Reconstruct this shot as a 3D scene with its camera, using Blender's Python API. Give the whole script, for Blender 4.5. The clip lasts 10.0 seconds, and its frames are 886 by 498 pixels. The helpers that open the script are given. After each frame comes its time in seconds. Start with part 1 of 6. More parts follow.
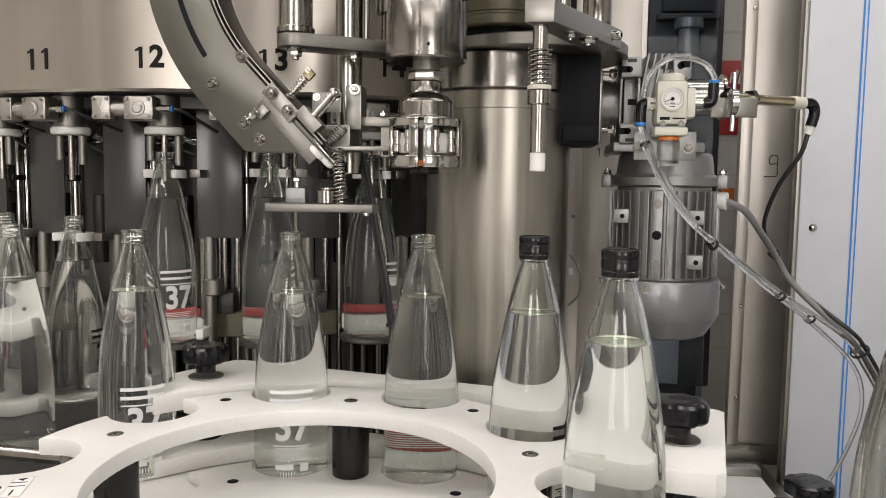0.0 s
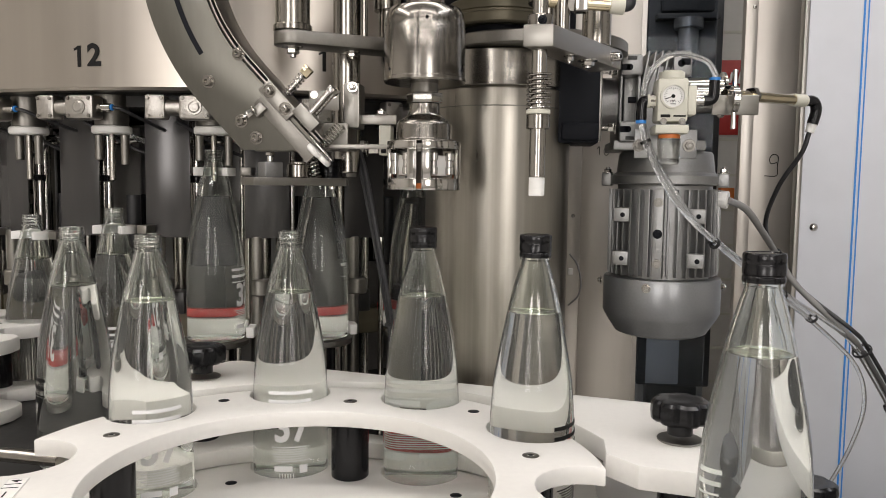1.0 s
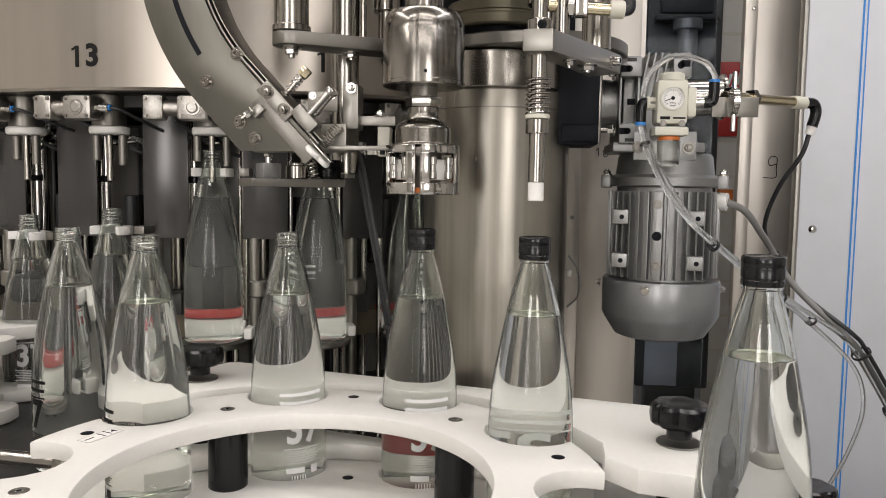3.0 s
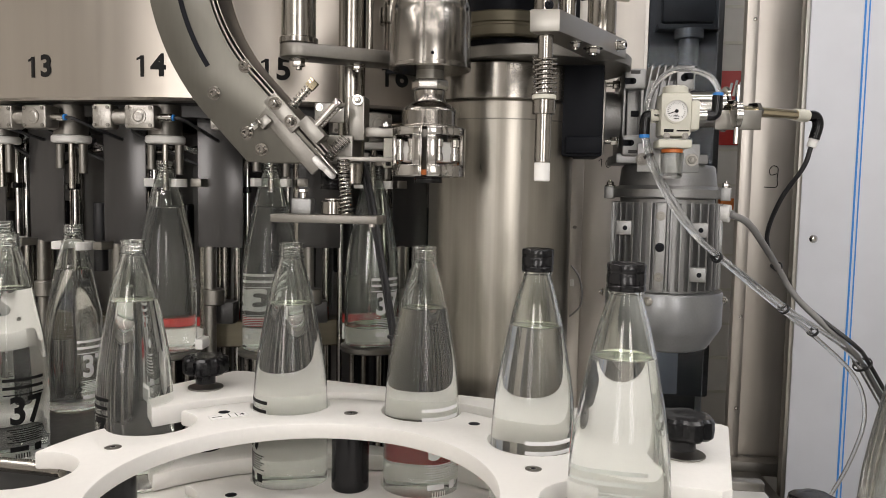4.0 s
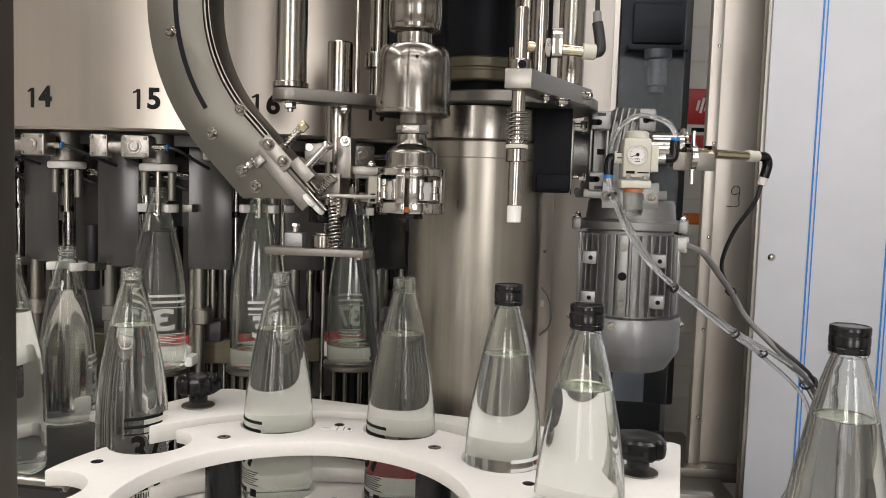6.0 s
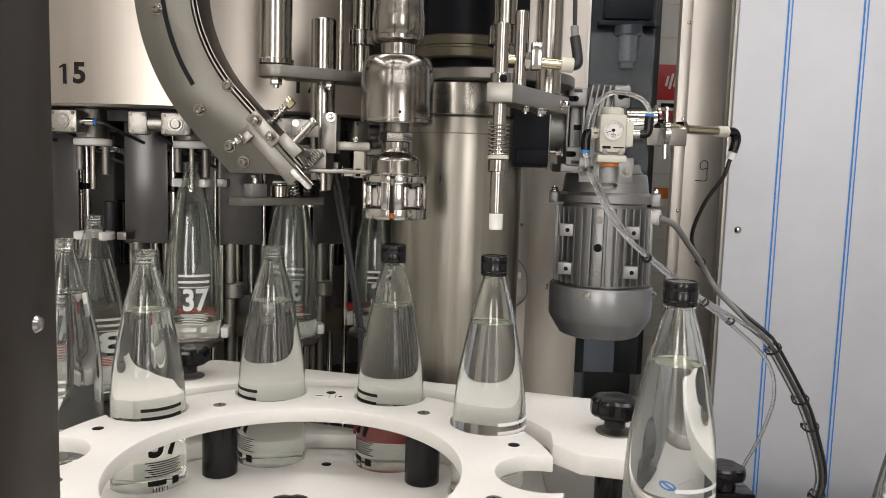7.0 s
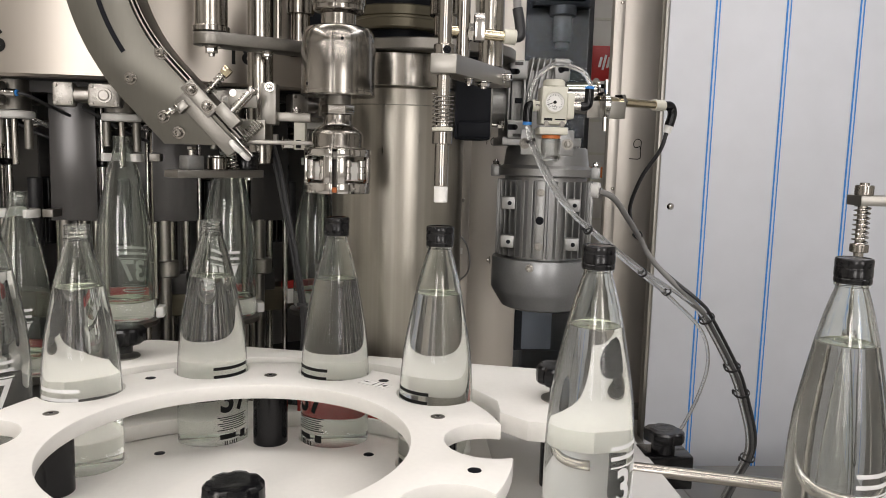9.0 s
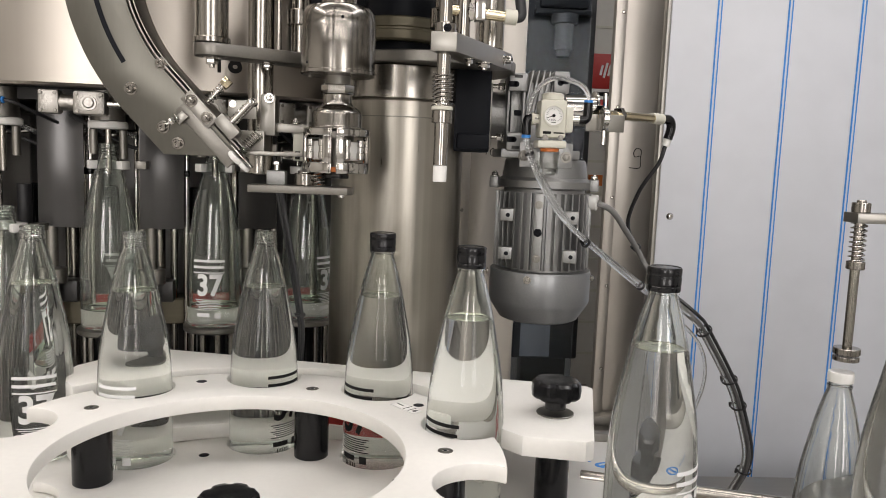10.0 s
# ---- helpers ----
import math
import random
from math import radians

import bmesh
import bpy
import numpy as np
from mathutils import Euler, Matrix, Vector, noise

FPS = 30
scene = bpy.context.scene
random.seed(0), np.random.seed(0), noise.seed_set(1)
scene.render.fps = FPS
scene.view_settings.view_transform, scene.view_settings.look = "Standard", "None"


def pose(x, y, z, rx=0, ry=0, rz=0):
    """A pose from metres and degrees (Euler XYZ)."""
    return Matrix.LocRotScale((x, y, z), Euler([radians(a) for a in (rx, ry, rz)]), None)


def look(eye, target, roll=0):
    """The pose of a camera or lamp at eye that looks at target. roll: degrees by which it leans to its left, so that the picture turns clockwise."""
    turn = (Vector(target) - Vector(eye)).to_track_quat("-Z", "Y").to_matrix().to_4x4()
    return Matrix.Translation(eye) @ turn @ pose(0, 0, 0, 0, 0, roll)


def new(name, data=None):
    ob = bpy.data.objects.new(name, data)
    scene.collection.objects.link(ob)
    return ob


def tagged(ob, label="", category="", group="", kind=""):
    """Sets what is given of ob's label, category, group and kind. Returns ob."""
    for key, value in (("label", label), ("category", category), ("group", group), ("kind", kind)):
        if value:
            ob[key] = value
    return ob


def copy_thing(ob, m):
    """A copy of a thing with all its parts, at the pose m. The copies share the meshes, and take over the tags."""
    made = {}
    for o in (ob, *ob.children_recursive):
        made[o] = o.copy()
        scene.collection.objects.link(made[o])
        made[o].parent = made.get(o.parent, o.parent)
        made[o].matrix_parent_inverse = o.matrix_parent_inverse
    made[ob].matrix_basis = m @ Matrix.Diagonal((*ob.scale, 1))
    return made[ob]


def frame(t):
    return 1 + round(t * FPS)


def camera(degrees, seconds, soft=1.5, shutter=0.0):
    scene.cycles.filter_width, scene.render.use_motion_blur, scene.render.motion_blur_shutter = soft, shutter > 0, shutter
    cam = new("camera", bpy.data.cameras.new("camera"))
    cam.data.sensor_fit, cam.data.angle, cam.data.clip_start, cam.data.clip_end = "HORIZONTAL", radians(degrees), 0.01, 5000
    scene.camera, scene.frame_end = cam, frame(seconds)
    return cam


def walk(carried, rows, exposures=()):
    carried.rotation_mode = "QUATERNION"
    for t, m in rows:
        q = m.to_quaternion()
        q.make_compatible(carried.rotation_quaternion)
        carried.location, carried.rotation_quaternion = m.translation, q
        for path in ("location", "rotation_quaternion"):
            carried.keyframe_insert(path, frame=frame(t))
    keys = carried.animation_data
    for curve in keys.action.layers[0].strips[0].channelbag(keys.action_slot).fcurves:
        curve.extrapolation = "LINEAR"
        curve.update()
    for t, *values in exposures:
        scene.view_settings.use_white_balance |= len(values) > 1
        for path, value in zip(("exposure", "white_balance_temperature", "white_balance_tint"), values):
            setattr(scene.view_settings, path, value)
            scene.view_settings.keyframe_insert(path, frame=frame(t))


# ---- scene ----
cam = camera(60.2, 10.0, soft=0.9)
PATH = [
    (0, (0.185, 0.114, 0.336), (-0.026, 2.096, 0.163), 0.8),
    (0.5, (0.185, 0.117, 0.334), (-0.025, 2.099, 0.165), 0.7),
    (1, (0.185, 0.122, 0.333), (-0.025, 2.103, 0.163), 0.7),
    (1.5, (0.185, 0.124, 0.333), (-0.026, 2.106, 0.162), 0.7),
    (2, (0.185, 0.124, 0.335), (-0.022, 2.106, 0.163), 0.8),
    (2.5, (0.185, 0.126, 0.334), (-0.02, 2.108, 0.163), 0.8),
    (4, (0.179, 0.119, 0.34), (-0.027, 2.103, 0.187), 1.1),
    (4.5, (0.176, 0.111, 0.353), (-0.024, 2.096, 0.216), 1.3),
    (5, (0.178, 0.091, 0.365), (-0.007, 2.078, 0.239), 1.6),
    (6.5, (0.176, 0.029, 0.383), (0.075, 2.019, 0.211), 1.8),
    (7, (0.162, 0.016, 0.379), (0.106, 2.005, 0.172), 1.7),
    (7.5, (0.155, 0.02, 0.371), (0.151, 2.006, 0.133), 1.6),
    (8, (0.151, 0.023, 0.366), (0.198, 2.007, 0.117), 1.5),
    (8.5, (0.151, 0.023, 0.364), (0.239, 2.005, 0.112), 1.5),
    (9, (0.152, 0.021, 0.364), (0.265, 2.003, 0.119), 1.6),
    (9.5, (0.156, 0.019, 0.373), (0.275, 2.001, 0.133), 1.9),
    (10, (0.155, 0.02, 0.375), (0.267, 2.003, 0.14), 2.2),
]
walk(cam, [(t, look(e, g, r)) for t, e, g, r in PATH], [(0.0, 0.07, 6500, 12.5), (10.0, 0.07, 6500, 12.5)])

# ---- light ----
world = bpy.data.worlds.new("hall_air")
scene.world = world
world.use_nodes = True
world.node_tree.nodes["Background"].inputs[0].default_value = (0.92, 0.96, 1.0, 1)
world.node_tree.nodes["Background"].inputs[1].default_value = 0.12


def area_lamp(x, y, z, sx, sy, watts, target, tint=(1.0, 0.97, 0.92)):
    data = bpy.data.lights.new("hall_light", "AREA")
    data.shape, data.size, data.size_y, data.energy, data.color = "RECTANGLE", sx, sy, watts, tint
    ob = new("hall_light", data)
    ob.matrix_world = look((x, y, z), target)
    return ob


# rows of tube lights under the hall ceiling, above and behind the machine front
area_lamp(0.2, 0.55, 2.35, 3.6, 0.30, 29, (0.2, 0.551, 0), (1.0, 0.955, 0.91))
area_lamp(0.2, -1.3, 2.35, 3.8, 0.20, 28, (0.2, -1.299, 0), (1.0, 0.955, 0.91))
area_lamp(0.2, -2.7, 2.35, 3.8, 0.20, 34, (0.2, -2.699, 0), (1.0, 0.955, 0.91))
area_lamp(-0.3, 1.4, 2.35, 2.6, 0.20, 16, (-0.3, 1.401, 0), (1.0, 0.94, 0.86))
area_lamp(-2.3, -0.4, 2.35, 0.20, 3.2, 35, (-2.3, -0.399, 0), (1.0, 0.945, 0.88))
area_lamp(2.2, 0.2, 2.30, 0.20, 3.2, 26, (2.2, 0.201, 0), (0.96, 0.97, 1.0))

# lamps in the openings of assumed, unseen hall windows; they brighten the machine front
for wx in (-1.1, 1.9):
    area_lamp(wx, -3.80, 0.95, 1.1, 2.0, 50, (wx, 0, 0.95), (1.0, 0.965, 0.92))

# ---- materials ----


def mat(name, col, rough=0.5, metal=0.0, grain=None, bump=0.0, scale=60.0, spread=0.15, coat=0.0, rspread=0.0, stretch=(1, 1, 1), spec=0.5, stain=0.0):
    m = bpy.data.materials.new(name)
    m.use_nodes = True
    nt = m.node_tree
    b = nt.nodes["Principled BSDF"]
    b.inputs["Base Color"].default_value = (*col, 1)
    b.inputs["Roughness"].default_value = rough
    b.inputs["Metallic"].default_value = metal
    b.inputs["Coat Weight"].default_value = coat
    b.inputs["Specular IOR Level"].default_value = spec
    tc = nt.nodes.new("ShaderNodeTexCoord")
    mp = nt.nodes.new("ShaderNodeMapping")
    mp.inputs["Scale"].default_value = stretch
    nt.links.new(tc.outputs["Object"], mp.inputs[0])
    n = nt.nodes.new("ShaderNodeTexNoise")
    n.inputs["Scale"].default_value = scale
    n.inputs["Detail"].default_value = 5
    nt.links.new(mp.outputs[0], n.inputs["Vector"])
    n2 = nt.nodes.new("ShaderNodeTexNoise")
    n2.inputs["Scale"].default_value = 7.0
    n2.inputs["Detail"].default_value = 3
    nt.links.new(tc.outputs["Object"], n2.inputs["Vector"])
    add = nt.nodes.new("ShaderNodeMath")
    add.operation = "MULTIPLY_ADD"
    add.inputs[1].default_value = 0.6
    nt.links.new(n.outputs[0], add.inputs[0])
    mul = nt.nodes.new("ShaderNodeMath")
    mul.operation = "MULTIPLY"
    mul.inputs[1].default_value = 0.4 + stain
    nt.links.new(n2.outputs[0], mul.inputs[0])
    nt.links.new(mul.outputs[0], add.inputs[2])
    cr = nt.nodes.new("ShaderNodeMapRange")
    cr.inputs[1].default_value, cr.inputs[2].default_value = 0.25, 0.75
    cr.inputs[3].default_value, cr.inputs[4].default_value = 1 - spread, 1 + spread * 0.6
    nt.links.new(add.outputs[0], cr.inputs[0])
    mix = nt.nodes.new("ShaderNodeVectorMath")
    mix.operation = "SCALE"
    mix.inputs[0].default_value = col
    nt.links.new(cr.outputs[0], mix.inputs["Scale"])
    nt.links.new(mix.outputs[0], b.inputs["Base Color"])
    if rspread:
        rr = nt.nodes.new("ShaderNodeMapRange")
        rr.inputs[1].default_value, rr.inputs[2].default_value = 0.25, 0.75
        rr.inputs[3].default_value, rr.inputs[4].default_value = max(0.02, rough - rspread), rough + rspread
        nt.links.new(add.outputs[0], rr.inputs[0])
        nt.links.new(rr.outputs[0], b.inputs["Roughness"])
    if bump:
        bp = nt.nodes.new("ShaderNodeBump")
        bp.inputs["Strength"].default_value = bump
        bp.inputs["Distance"].default_value = 0.002
        nt.links.new(n.outputs[0], bp.inputs["Height"])
        nt.links.new(bp.outputs[0], b.inputs["Normal"])
    return m


def clear(name, ior, tint=(1, 1, 1), rough=0.0):
    m = bpy.data.materials.new(name)
    m.use_nodes = True
    b = m.node_tree.nodes["Principled BSDF"]
    b.inputs["Base Color"].default_value = (*tint, 1)
    b.inputs["Roughness"].default_value = rough
    b.inputs["IOR"].default_value = ior
    b.inputs["Transmission Weight"].default_value = 1.0
    return m


STEEL = mat("brushed_steel", (0.35, 0.33, 0.298), 0.21, 1.0, bump=0.012, scale=90, spread=0.16, rspread=0.08, stretch=(1, 1, 0.003))
STEEL_H = mat("brushed_steel_plate", (0.31, 0.297, 0.272), 0.36, 1.0, bump=0.03, scale=110, spread=0.10, rspread=0.08, stretch=(0.05, 1, 1))
STEEL_RING = mat("turned_steel", (0.30, 0.282, 0.256), 0.20, 1.0, bump=0.05, scale=150, spread=0.10, rspread=0.07, stretch=(0.05, 0.05, 1))
CHROME = mat("polished_steel", (0.50, 0.482, 0.455), 0.13, 1.0, scale=40, spread=0.06, rspread=0.05)
# column streaks: brushing, plus reflection stripes painted in as vertical colour noise
COLUMN = mat("column_steel", (0.365, 0.342, 0.300), 0.33, 1.0, bump=0.012, scale=120, spread=0.30, rspread=0.10, stretch=(1, 1, 0.003))
CHUTE = mat("chute_sheet_steel", (0.155, 0.149, 0.130), 0.38, 1.0, bump=0.03, scale=200, spread=0.12, rspread=0.08, stretch=(1, 1, 0.15), stain=0.3)
DRUM = mat("drum_steel", (0.41, 0.375, 0.332), 0.33, 1.0, bump=0.02, scale=60, spread=0.07, rspread=0.05, stretch=(1, 1, 0.02))
VALVE = mat("cast_valve_steel", (0.43, 0.41, 0.38), 0.30, 1.0, bump=0.35, scale=260, spread=0.18, rspread=0.10, stain=0.3)
DULL = mat("blasted_steel", (0.24, 0.228, 0.207), 0.40, 1.0, bump=0.08, scale=300, spread=0.12, rspread=0.06)
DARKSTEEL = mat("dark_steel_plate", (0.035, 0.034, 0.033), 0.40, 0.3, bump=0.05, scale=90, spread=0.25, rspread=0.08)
UNITPAINT = mat("dark_unit_paint", (0.034, 0.035, 0.038), 0.45, 0, scale=12, spread=0.2)
GUARD = mat("guard_plate_steel", (0.075, 0.073, 0.072), 0.24, 0.55, bump=0.04, scale=60, spread=0.18, rspread=0.08, stretch=(1, 1, 0.1))
COREPAINT = mat("satin_core_steel", (0.21, 0.204, 0.196), 0.42, 0.35, bump=0.03, scale=40, spread=0.15, rspread=0.08, stretch=(1, 1, 0.05), stain=0.3)
OLIVE = mat("dull_olive_ring", (0.12, 0.105, 0.07), 0.42, 0.5, bump=0.05, scale=150, spread=0.2, stretch=(0.05, 0.05, 1))
BRONZE = mat("bronze_coated_metal", (0.045, 0.037, 0.030), 0.36, 0.4, bump=0.05, scale=90, spread=0.25, rspread=0.08)
CAST = mat("cast_aluminium", (0.31, 0.31, 0.305), 0.38, 0.85, bump=0.22, scale=420, spread=0.14, rspread=0.07)
GREYPAINT = mat("grey_metal_paint", (0.27, 0.275, 0.28), 0.34, 0.6, bump=0.05, scale=350, spread=0.10, rspread=0.06)
WHITE = mat("white_plastic", (0.73, 0.715, 0.68), 0.42, 0, bump=0.05, scale=160, spread=0.05, rspread=0.08, stain=0.3)
WHITE2 = mat("white_nylon", (0.78, 0.77, 0.74), 0.4, 0, bump=0.02, scale=90, spread=0.06)
BLACK = mat("black_plastic", (0.006, 0.006, 0.007), 0.17, 0, bump=0.02, scale=500, spread=0.15, rspread=0.05, spec=0.32)
BLACKMATT = mat("matt_black", (0.006, 0.007, 0.010), 0.5, 0, bump=0.03, scale=300, spread=0.2, spec=0.12)
INK = mat("black_ink", (0.006, 0.006, 0.006), 0.6, 0, spread=0.2, spec=0.2)
RUBBER = mat("black_rubber_hose", (0.02, 0.02, 0.022), 0.45, 0, spread=0.2)
DARKHOSE = mat("dark_grey_hose", (0.075, 0.075, 0.077), 0.40, 0, spread=0.15)
GREYHOSE = mat("grey_cable_sheath", (0.22, 0.215, 0.21), 0.45, 0, spread=0.12)
CREAM = mat("cream_plastic", (0.60, 0.585, 0.50), 0.4, 0, spread=0.06)
RED = mat("red_plastic", (0.50, 0.035, 0.03), 0.4, 0, spread=0.12)
ORANGE = mat("orange_plastic", (0.62, 0.17, 0.03), 0.4, 0, spread=0.1)
BLUE = mat("blue_film_line", (0.03, 0.22, 0.62), 0.4, 0, spread=0.1)
BRASS = mat("nickel_brass", (0.62, 0.54, 0.38), 0.2, 1.0, spread=0.08)
FILM = mat("white_film_panel", (0.545, 0.56, 0.595), 0.38, 0, bump=0.02, scale=12, spread=0.05, rspread=0.05, stain=0.2)
PANEL = mat("cabinet_steel", (0.50, 0.47, 0.43), 0.36, 0.9, bump=0.03, scale=40, spread=0.12, rspread=0.08, stretch=(1, 1, 0.05), stain=0.3)
DECKGREY = mat("scuffed_deck_sheet", (0.60, 0.59, 0.57), 0.34, 0.2, bump=0.03, scale=40, spread=0.12, rspread=0.1, stain=0.4)
PAPER = mat("paper_label", (0.82, 0.81, 0.78), 0.5, 0, spread=0.04)
PRINT = mat("white_print", (0.72, 0.72, 0.71), 0.5, 0, spread=0.04)
CAPM = mat("cap_plastic", (0.005, 0.005, 0.006), 0.22, 0, bump=0.02, scale=500, spread=0.15, spec=0.42)
FLOOR = mat("light_hall_floor", (0.52, 0.515, 0.50), 0.45, 0, bump=0.05, scale=20, spread=0.15, stain=0.3)
WALLP = mat("hall_wall_paint", (0.66, 0.64, 0.60), 0.6, 0, bump=0.03, scale=30, spread=0.06)
CEIL = mat("hall_ceiling_paint", (0.42, 0.42, 0.41), 0.7, 0, spread=0.06)
GLASS = clear("bottle_glass", 1.5, (0.980, 0.995, 0.978))
WATERTOP = clear("water_surface", 1.33, (0.90, 1.0, 0.68))
WINDOW = clear("window_glass", 1.15, (0.50, 0.56, 0.64))
HOSE = clear("clear_hose", 1.42, (0.96, 0.97, 0.97), 0.02)
HOSE.node_tree.nodes["Principled BSDF"].inputs["Transmission Weight"].default_value = 0.92


def misted(m, amount):
    """A pale haze on the outside of cold glass, in soft patches: condensation, plus a painted lift of its dark cores.
    """
    nt = m.node_tree
    b = nt.nodes["Principled BSDF"]
    out = nt.nodes["Material Output"]
    tc, n, r = nt.nodes.new("ShaderNodeTexCoord"), nt.nodes.new("ShaderNodeTexNoise"), nt.nodes.new("ShaderNodeMapRange")
    n.inputs["Scale"].default_value, n.inputs["Detail"].default_value = 26, 6
    nt.links.new(tc.outputs["Object"], n.inputs["Vector"])
    r.inputs[1].default_value, r.inputs[2].default_value, r.inputs[3].default_value, r.inputs[4].default_value = 0.3, 0.7, amount * 0.5, amount * 1.5
    nt.links.new(n.outputs[0], r.inputs[0])
    d, t, half, mix = nt.nodes.new("ShaderNodeBsdfDiffuse"), nt.nodes.new("ShaderNodeBsdfTranslucent"), nt.nodes.new("ShaderNodeMixShader"), nt.nodes.new("ShaderNodeMixShader")
    d.inputs[0].default_value = t.inputs[0].default_value = (0.86, 0.88, 0.86, 1)
    nt.links.new(d.outputs[0], half.inputs[1])
    nt.links.new(t.outputs[0], half.inputs[2])
    nt.links.new(r.outputs[0], mix.inputs[0])
    nt.links.new(b.outputs[0], mix.inputs[1])
    nt.links.new(half.outputs[0], mix.inputs[2])
    nt.links.new(mix.outputs[0], out.inputs[0])
    return m


# the haze amount also brightens the dark middle of the bottles
COLDGLASS = misted(clear("cold_bottle_glass", 1.5, (0.978, 0.998, 0.974), 0.02), 0.016)
FULLGLASS = misted(clear("glass_full_of_water", 1.36, (0.978, 0.999, 0.966), 0.015), 0.040)
THINGLASS = misted(clear("wet_bottle_glass", 1.5, (0.962, 0.997, 0.962)), 0.018)
BASEGLASS = clear("stippled_base_glass", 1.5, (0.87, 0.96, 0.87), 0.30)
BOWL = clear("smoky_bowl", 1.3, (0.75, 0.76, 0.74), 0.15)

# ---- mesh helpers ----


def finish(bm, mats, name):
    me = bpy.data.meshes.new(name)
    bm.to_mesh(me)
    bm.free()
    for m in mats if isinstance(mats, (list, tuple)) else [mats]:
        me.materials.append(m)
    return me


def part(name, bm, material, parent=None, label="", smooth=True, m=None):
    me = finish(bm, material, name) if isinstance(bm, bmesh.types.BMesh) else bm
    if smooth:
        me.shade_smooth()
        me.set_sharp_from_angle(angle=radians(32))
    ob = new(name, me)
    if parent:
        ob.parent = parent
    if m is not None:
        ob.matrix_basis = m
    if label:
        ob["label"] = label
    return ob


def thing(name, label, category, m=None, group="", kind=""):
    ob = new(name)
    ob.empty_display_size = 0.02
    if m is not None:
        ob.matrix_basis = m
    return tagged(ob, label, category, group, kind)


def lathe(profile, seg=32, bm=None, mat_index=0, m=None, flip=False):
    """Turns (radius, z) pairs round the z axis."""
    bm = bm or bmesh.new()
    rings = []
    for r, z in profile:
        if r < 1e-5:
            rings.append([bm.verts.new((0, 0, z))])
        else:
            rings.append([bm.verts.new((r * math.cos(2 * math.pi * i / seg), r * math.sin(2 * math.pi * i / seg), z)) for i in range(seg)])
    if m is not None:
        for ring in rings:
            for v in ring:
                v.co = m @ v.co
    for a, b in zip(rings, rings[1:]):
        for i in range(seg):
            j = (i + 1) % seg
            if len(a) == 1 and len(b) == 1:
                continue
            if len(a) == 1:
                vs = [a[0], b[j], b[i]]
            elif len(b) == 1:
                vs = [a[i], a[j], b[0]]
            else:
                vs = [a[i], a[j], b[j], b[i]]
            f = bm.faces.new(vs[::-1] if flip else vs)
            f.material_index = mat_index
            f.smooth = True
    return bm


def rod(r, z0, z1, seg=24, bev=0.0006, bm=None, m=None):
    """A closed, slightly chamfered cylinder along z."""
    b = min(bev, r * 0.4, abs(z1 - z0) * 0.4)
    return lathe([(0, z0), (r - b, z0), (r, z0 + b), (r, z1 - b), (r - b, z1), (0, z1)], seg, bm, 0, m)


def between(p, q):
    """The pose that lays the z axis from p towards q."""
    d = Vector(q) - Vector(p)
    return Matrix.Translation(p) @ d.to_track_quat("Z", "Y").to_matrix().to_4x4(), d.length


def bar(p, q, r, seg=16, bm=None, bev=0.0006):
    m, n = between(p, q)
    return rod(r, 0, n, seg, bev, bm, m)


def box(sx, sy, sz, at=(0, 0, 0), bev=0.0012, bm=None, m=None):
    """A bevelled block centred on at."""
    tmp = bmesh.new()
    bmesh.ops.create_cube(tmp, size=1)
    bmesh.ops.scale(tmp, vec=(sx, sy, sz), verts=tmp.verts)
    if bev:
        bmesh.ops.bevel(tmp, geom=tmp.edges[:], offset=min(bev, 0.3 * min(sx, sy, sz)), segments=2, affect="EDGES", profile=0.5)
    bmesh.ops.translate(tmp, vec=at, verts=tmp.verts)
    if m is not None:
        bmesh.ops.transform(tmp, matrix=m, verts=tmp.verts)
    return join(bm, tmp)


def join(bm, tmp):
    if bm is None:
        return tmp
    me = bpy.data.meshes.new("scratch")
    tmp.to_mesh(me)
    tmp.free()
    bm.from_mesh(me)
    bpy.data.meshes.remove(me)
    return bm


def plate(outline, z0, z1, bev=0.0015, hole=None, m=None, bm=None):
    """A flat plate from an outline in x, y (counter-clockwise), with an optional hole of the same number of points."""
    tmp = bmesh.new()
    n = len(outline)
    lo = [tmp.verts.new((x, y, z0)) for x, y in outline]
    hi = [tmp.verts.new((x, y, z1)) for x, y in outline]
    for i in range(n):
        j = (i + 1) % n
        tmp.faces.new([lo[i], lo[j], hi[j], hi[i]])
    if hole:
        k = len(hole)
        hl = [tmp.verts.new((x, y, z0)) for x, y in hole]
        hh = [tmp.verts.new((x, y, z1)) for x, y in hole]
        for i in range(k):
            j = (i + 1) % k
            tmp.faces.new([hl[j], hl[i], hh[i], hh[j]])
        for ring, inner_ring in ((hi, hh), (lo, hl)):
            edges = [tmp.edges.get((r[i], r[(i + 1) % len(r)])) for r in (ring, inner_ring) for i in range(len(r))]
            bmesh.ops.triangle_fill(tmp, edges=edges, use_beauty=True)
        bmesh.ops.recalc_face_normals(tmp, faces=tmp.faces[:])
    else:
        tmp.faces.new(hi)
        tmp.faces.new(lo[::-1])
    tmp.normal_update()
    if bev:
        sharp = [e for e in tmp.edges if len(e.link_faces) == 2 and e.calc_face_angle(0) > 1.2]
        bmesh.ops.bevel(tmp, geom=sharp, offset=bev, segments=2, affect="EDGES", profile=0.5, clamp_overlap=True)
    if m is not None:
        bmesh.ops.transform(tmp, matrix=m, verts=tmp.verts)
    return join(bm, tmp)


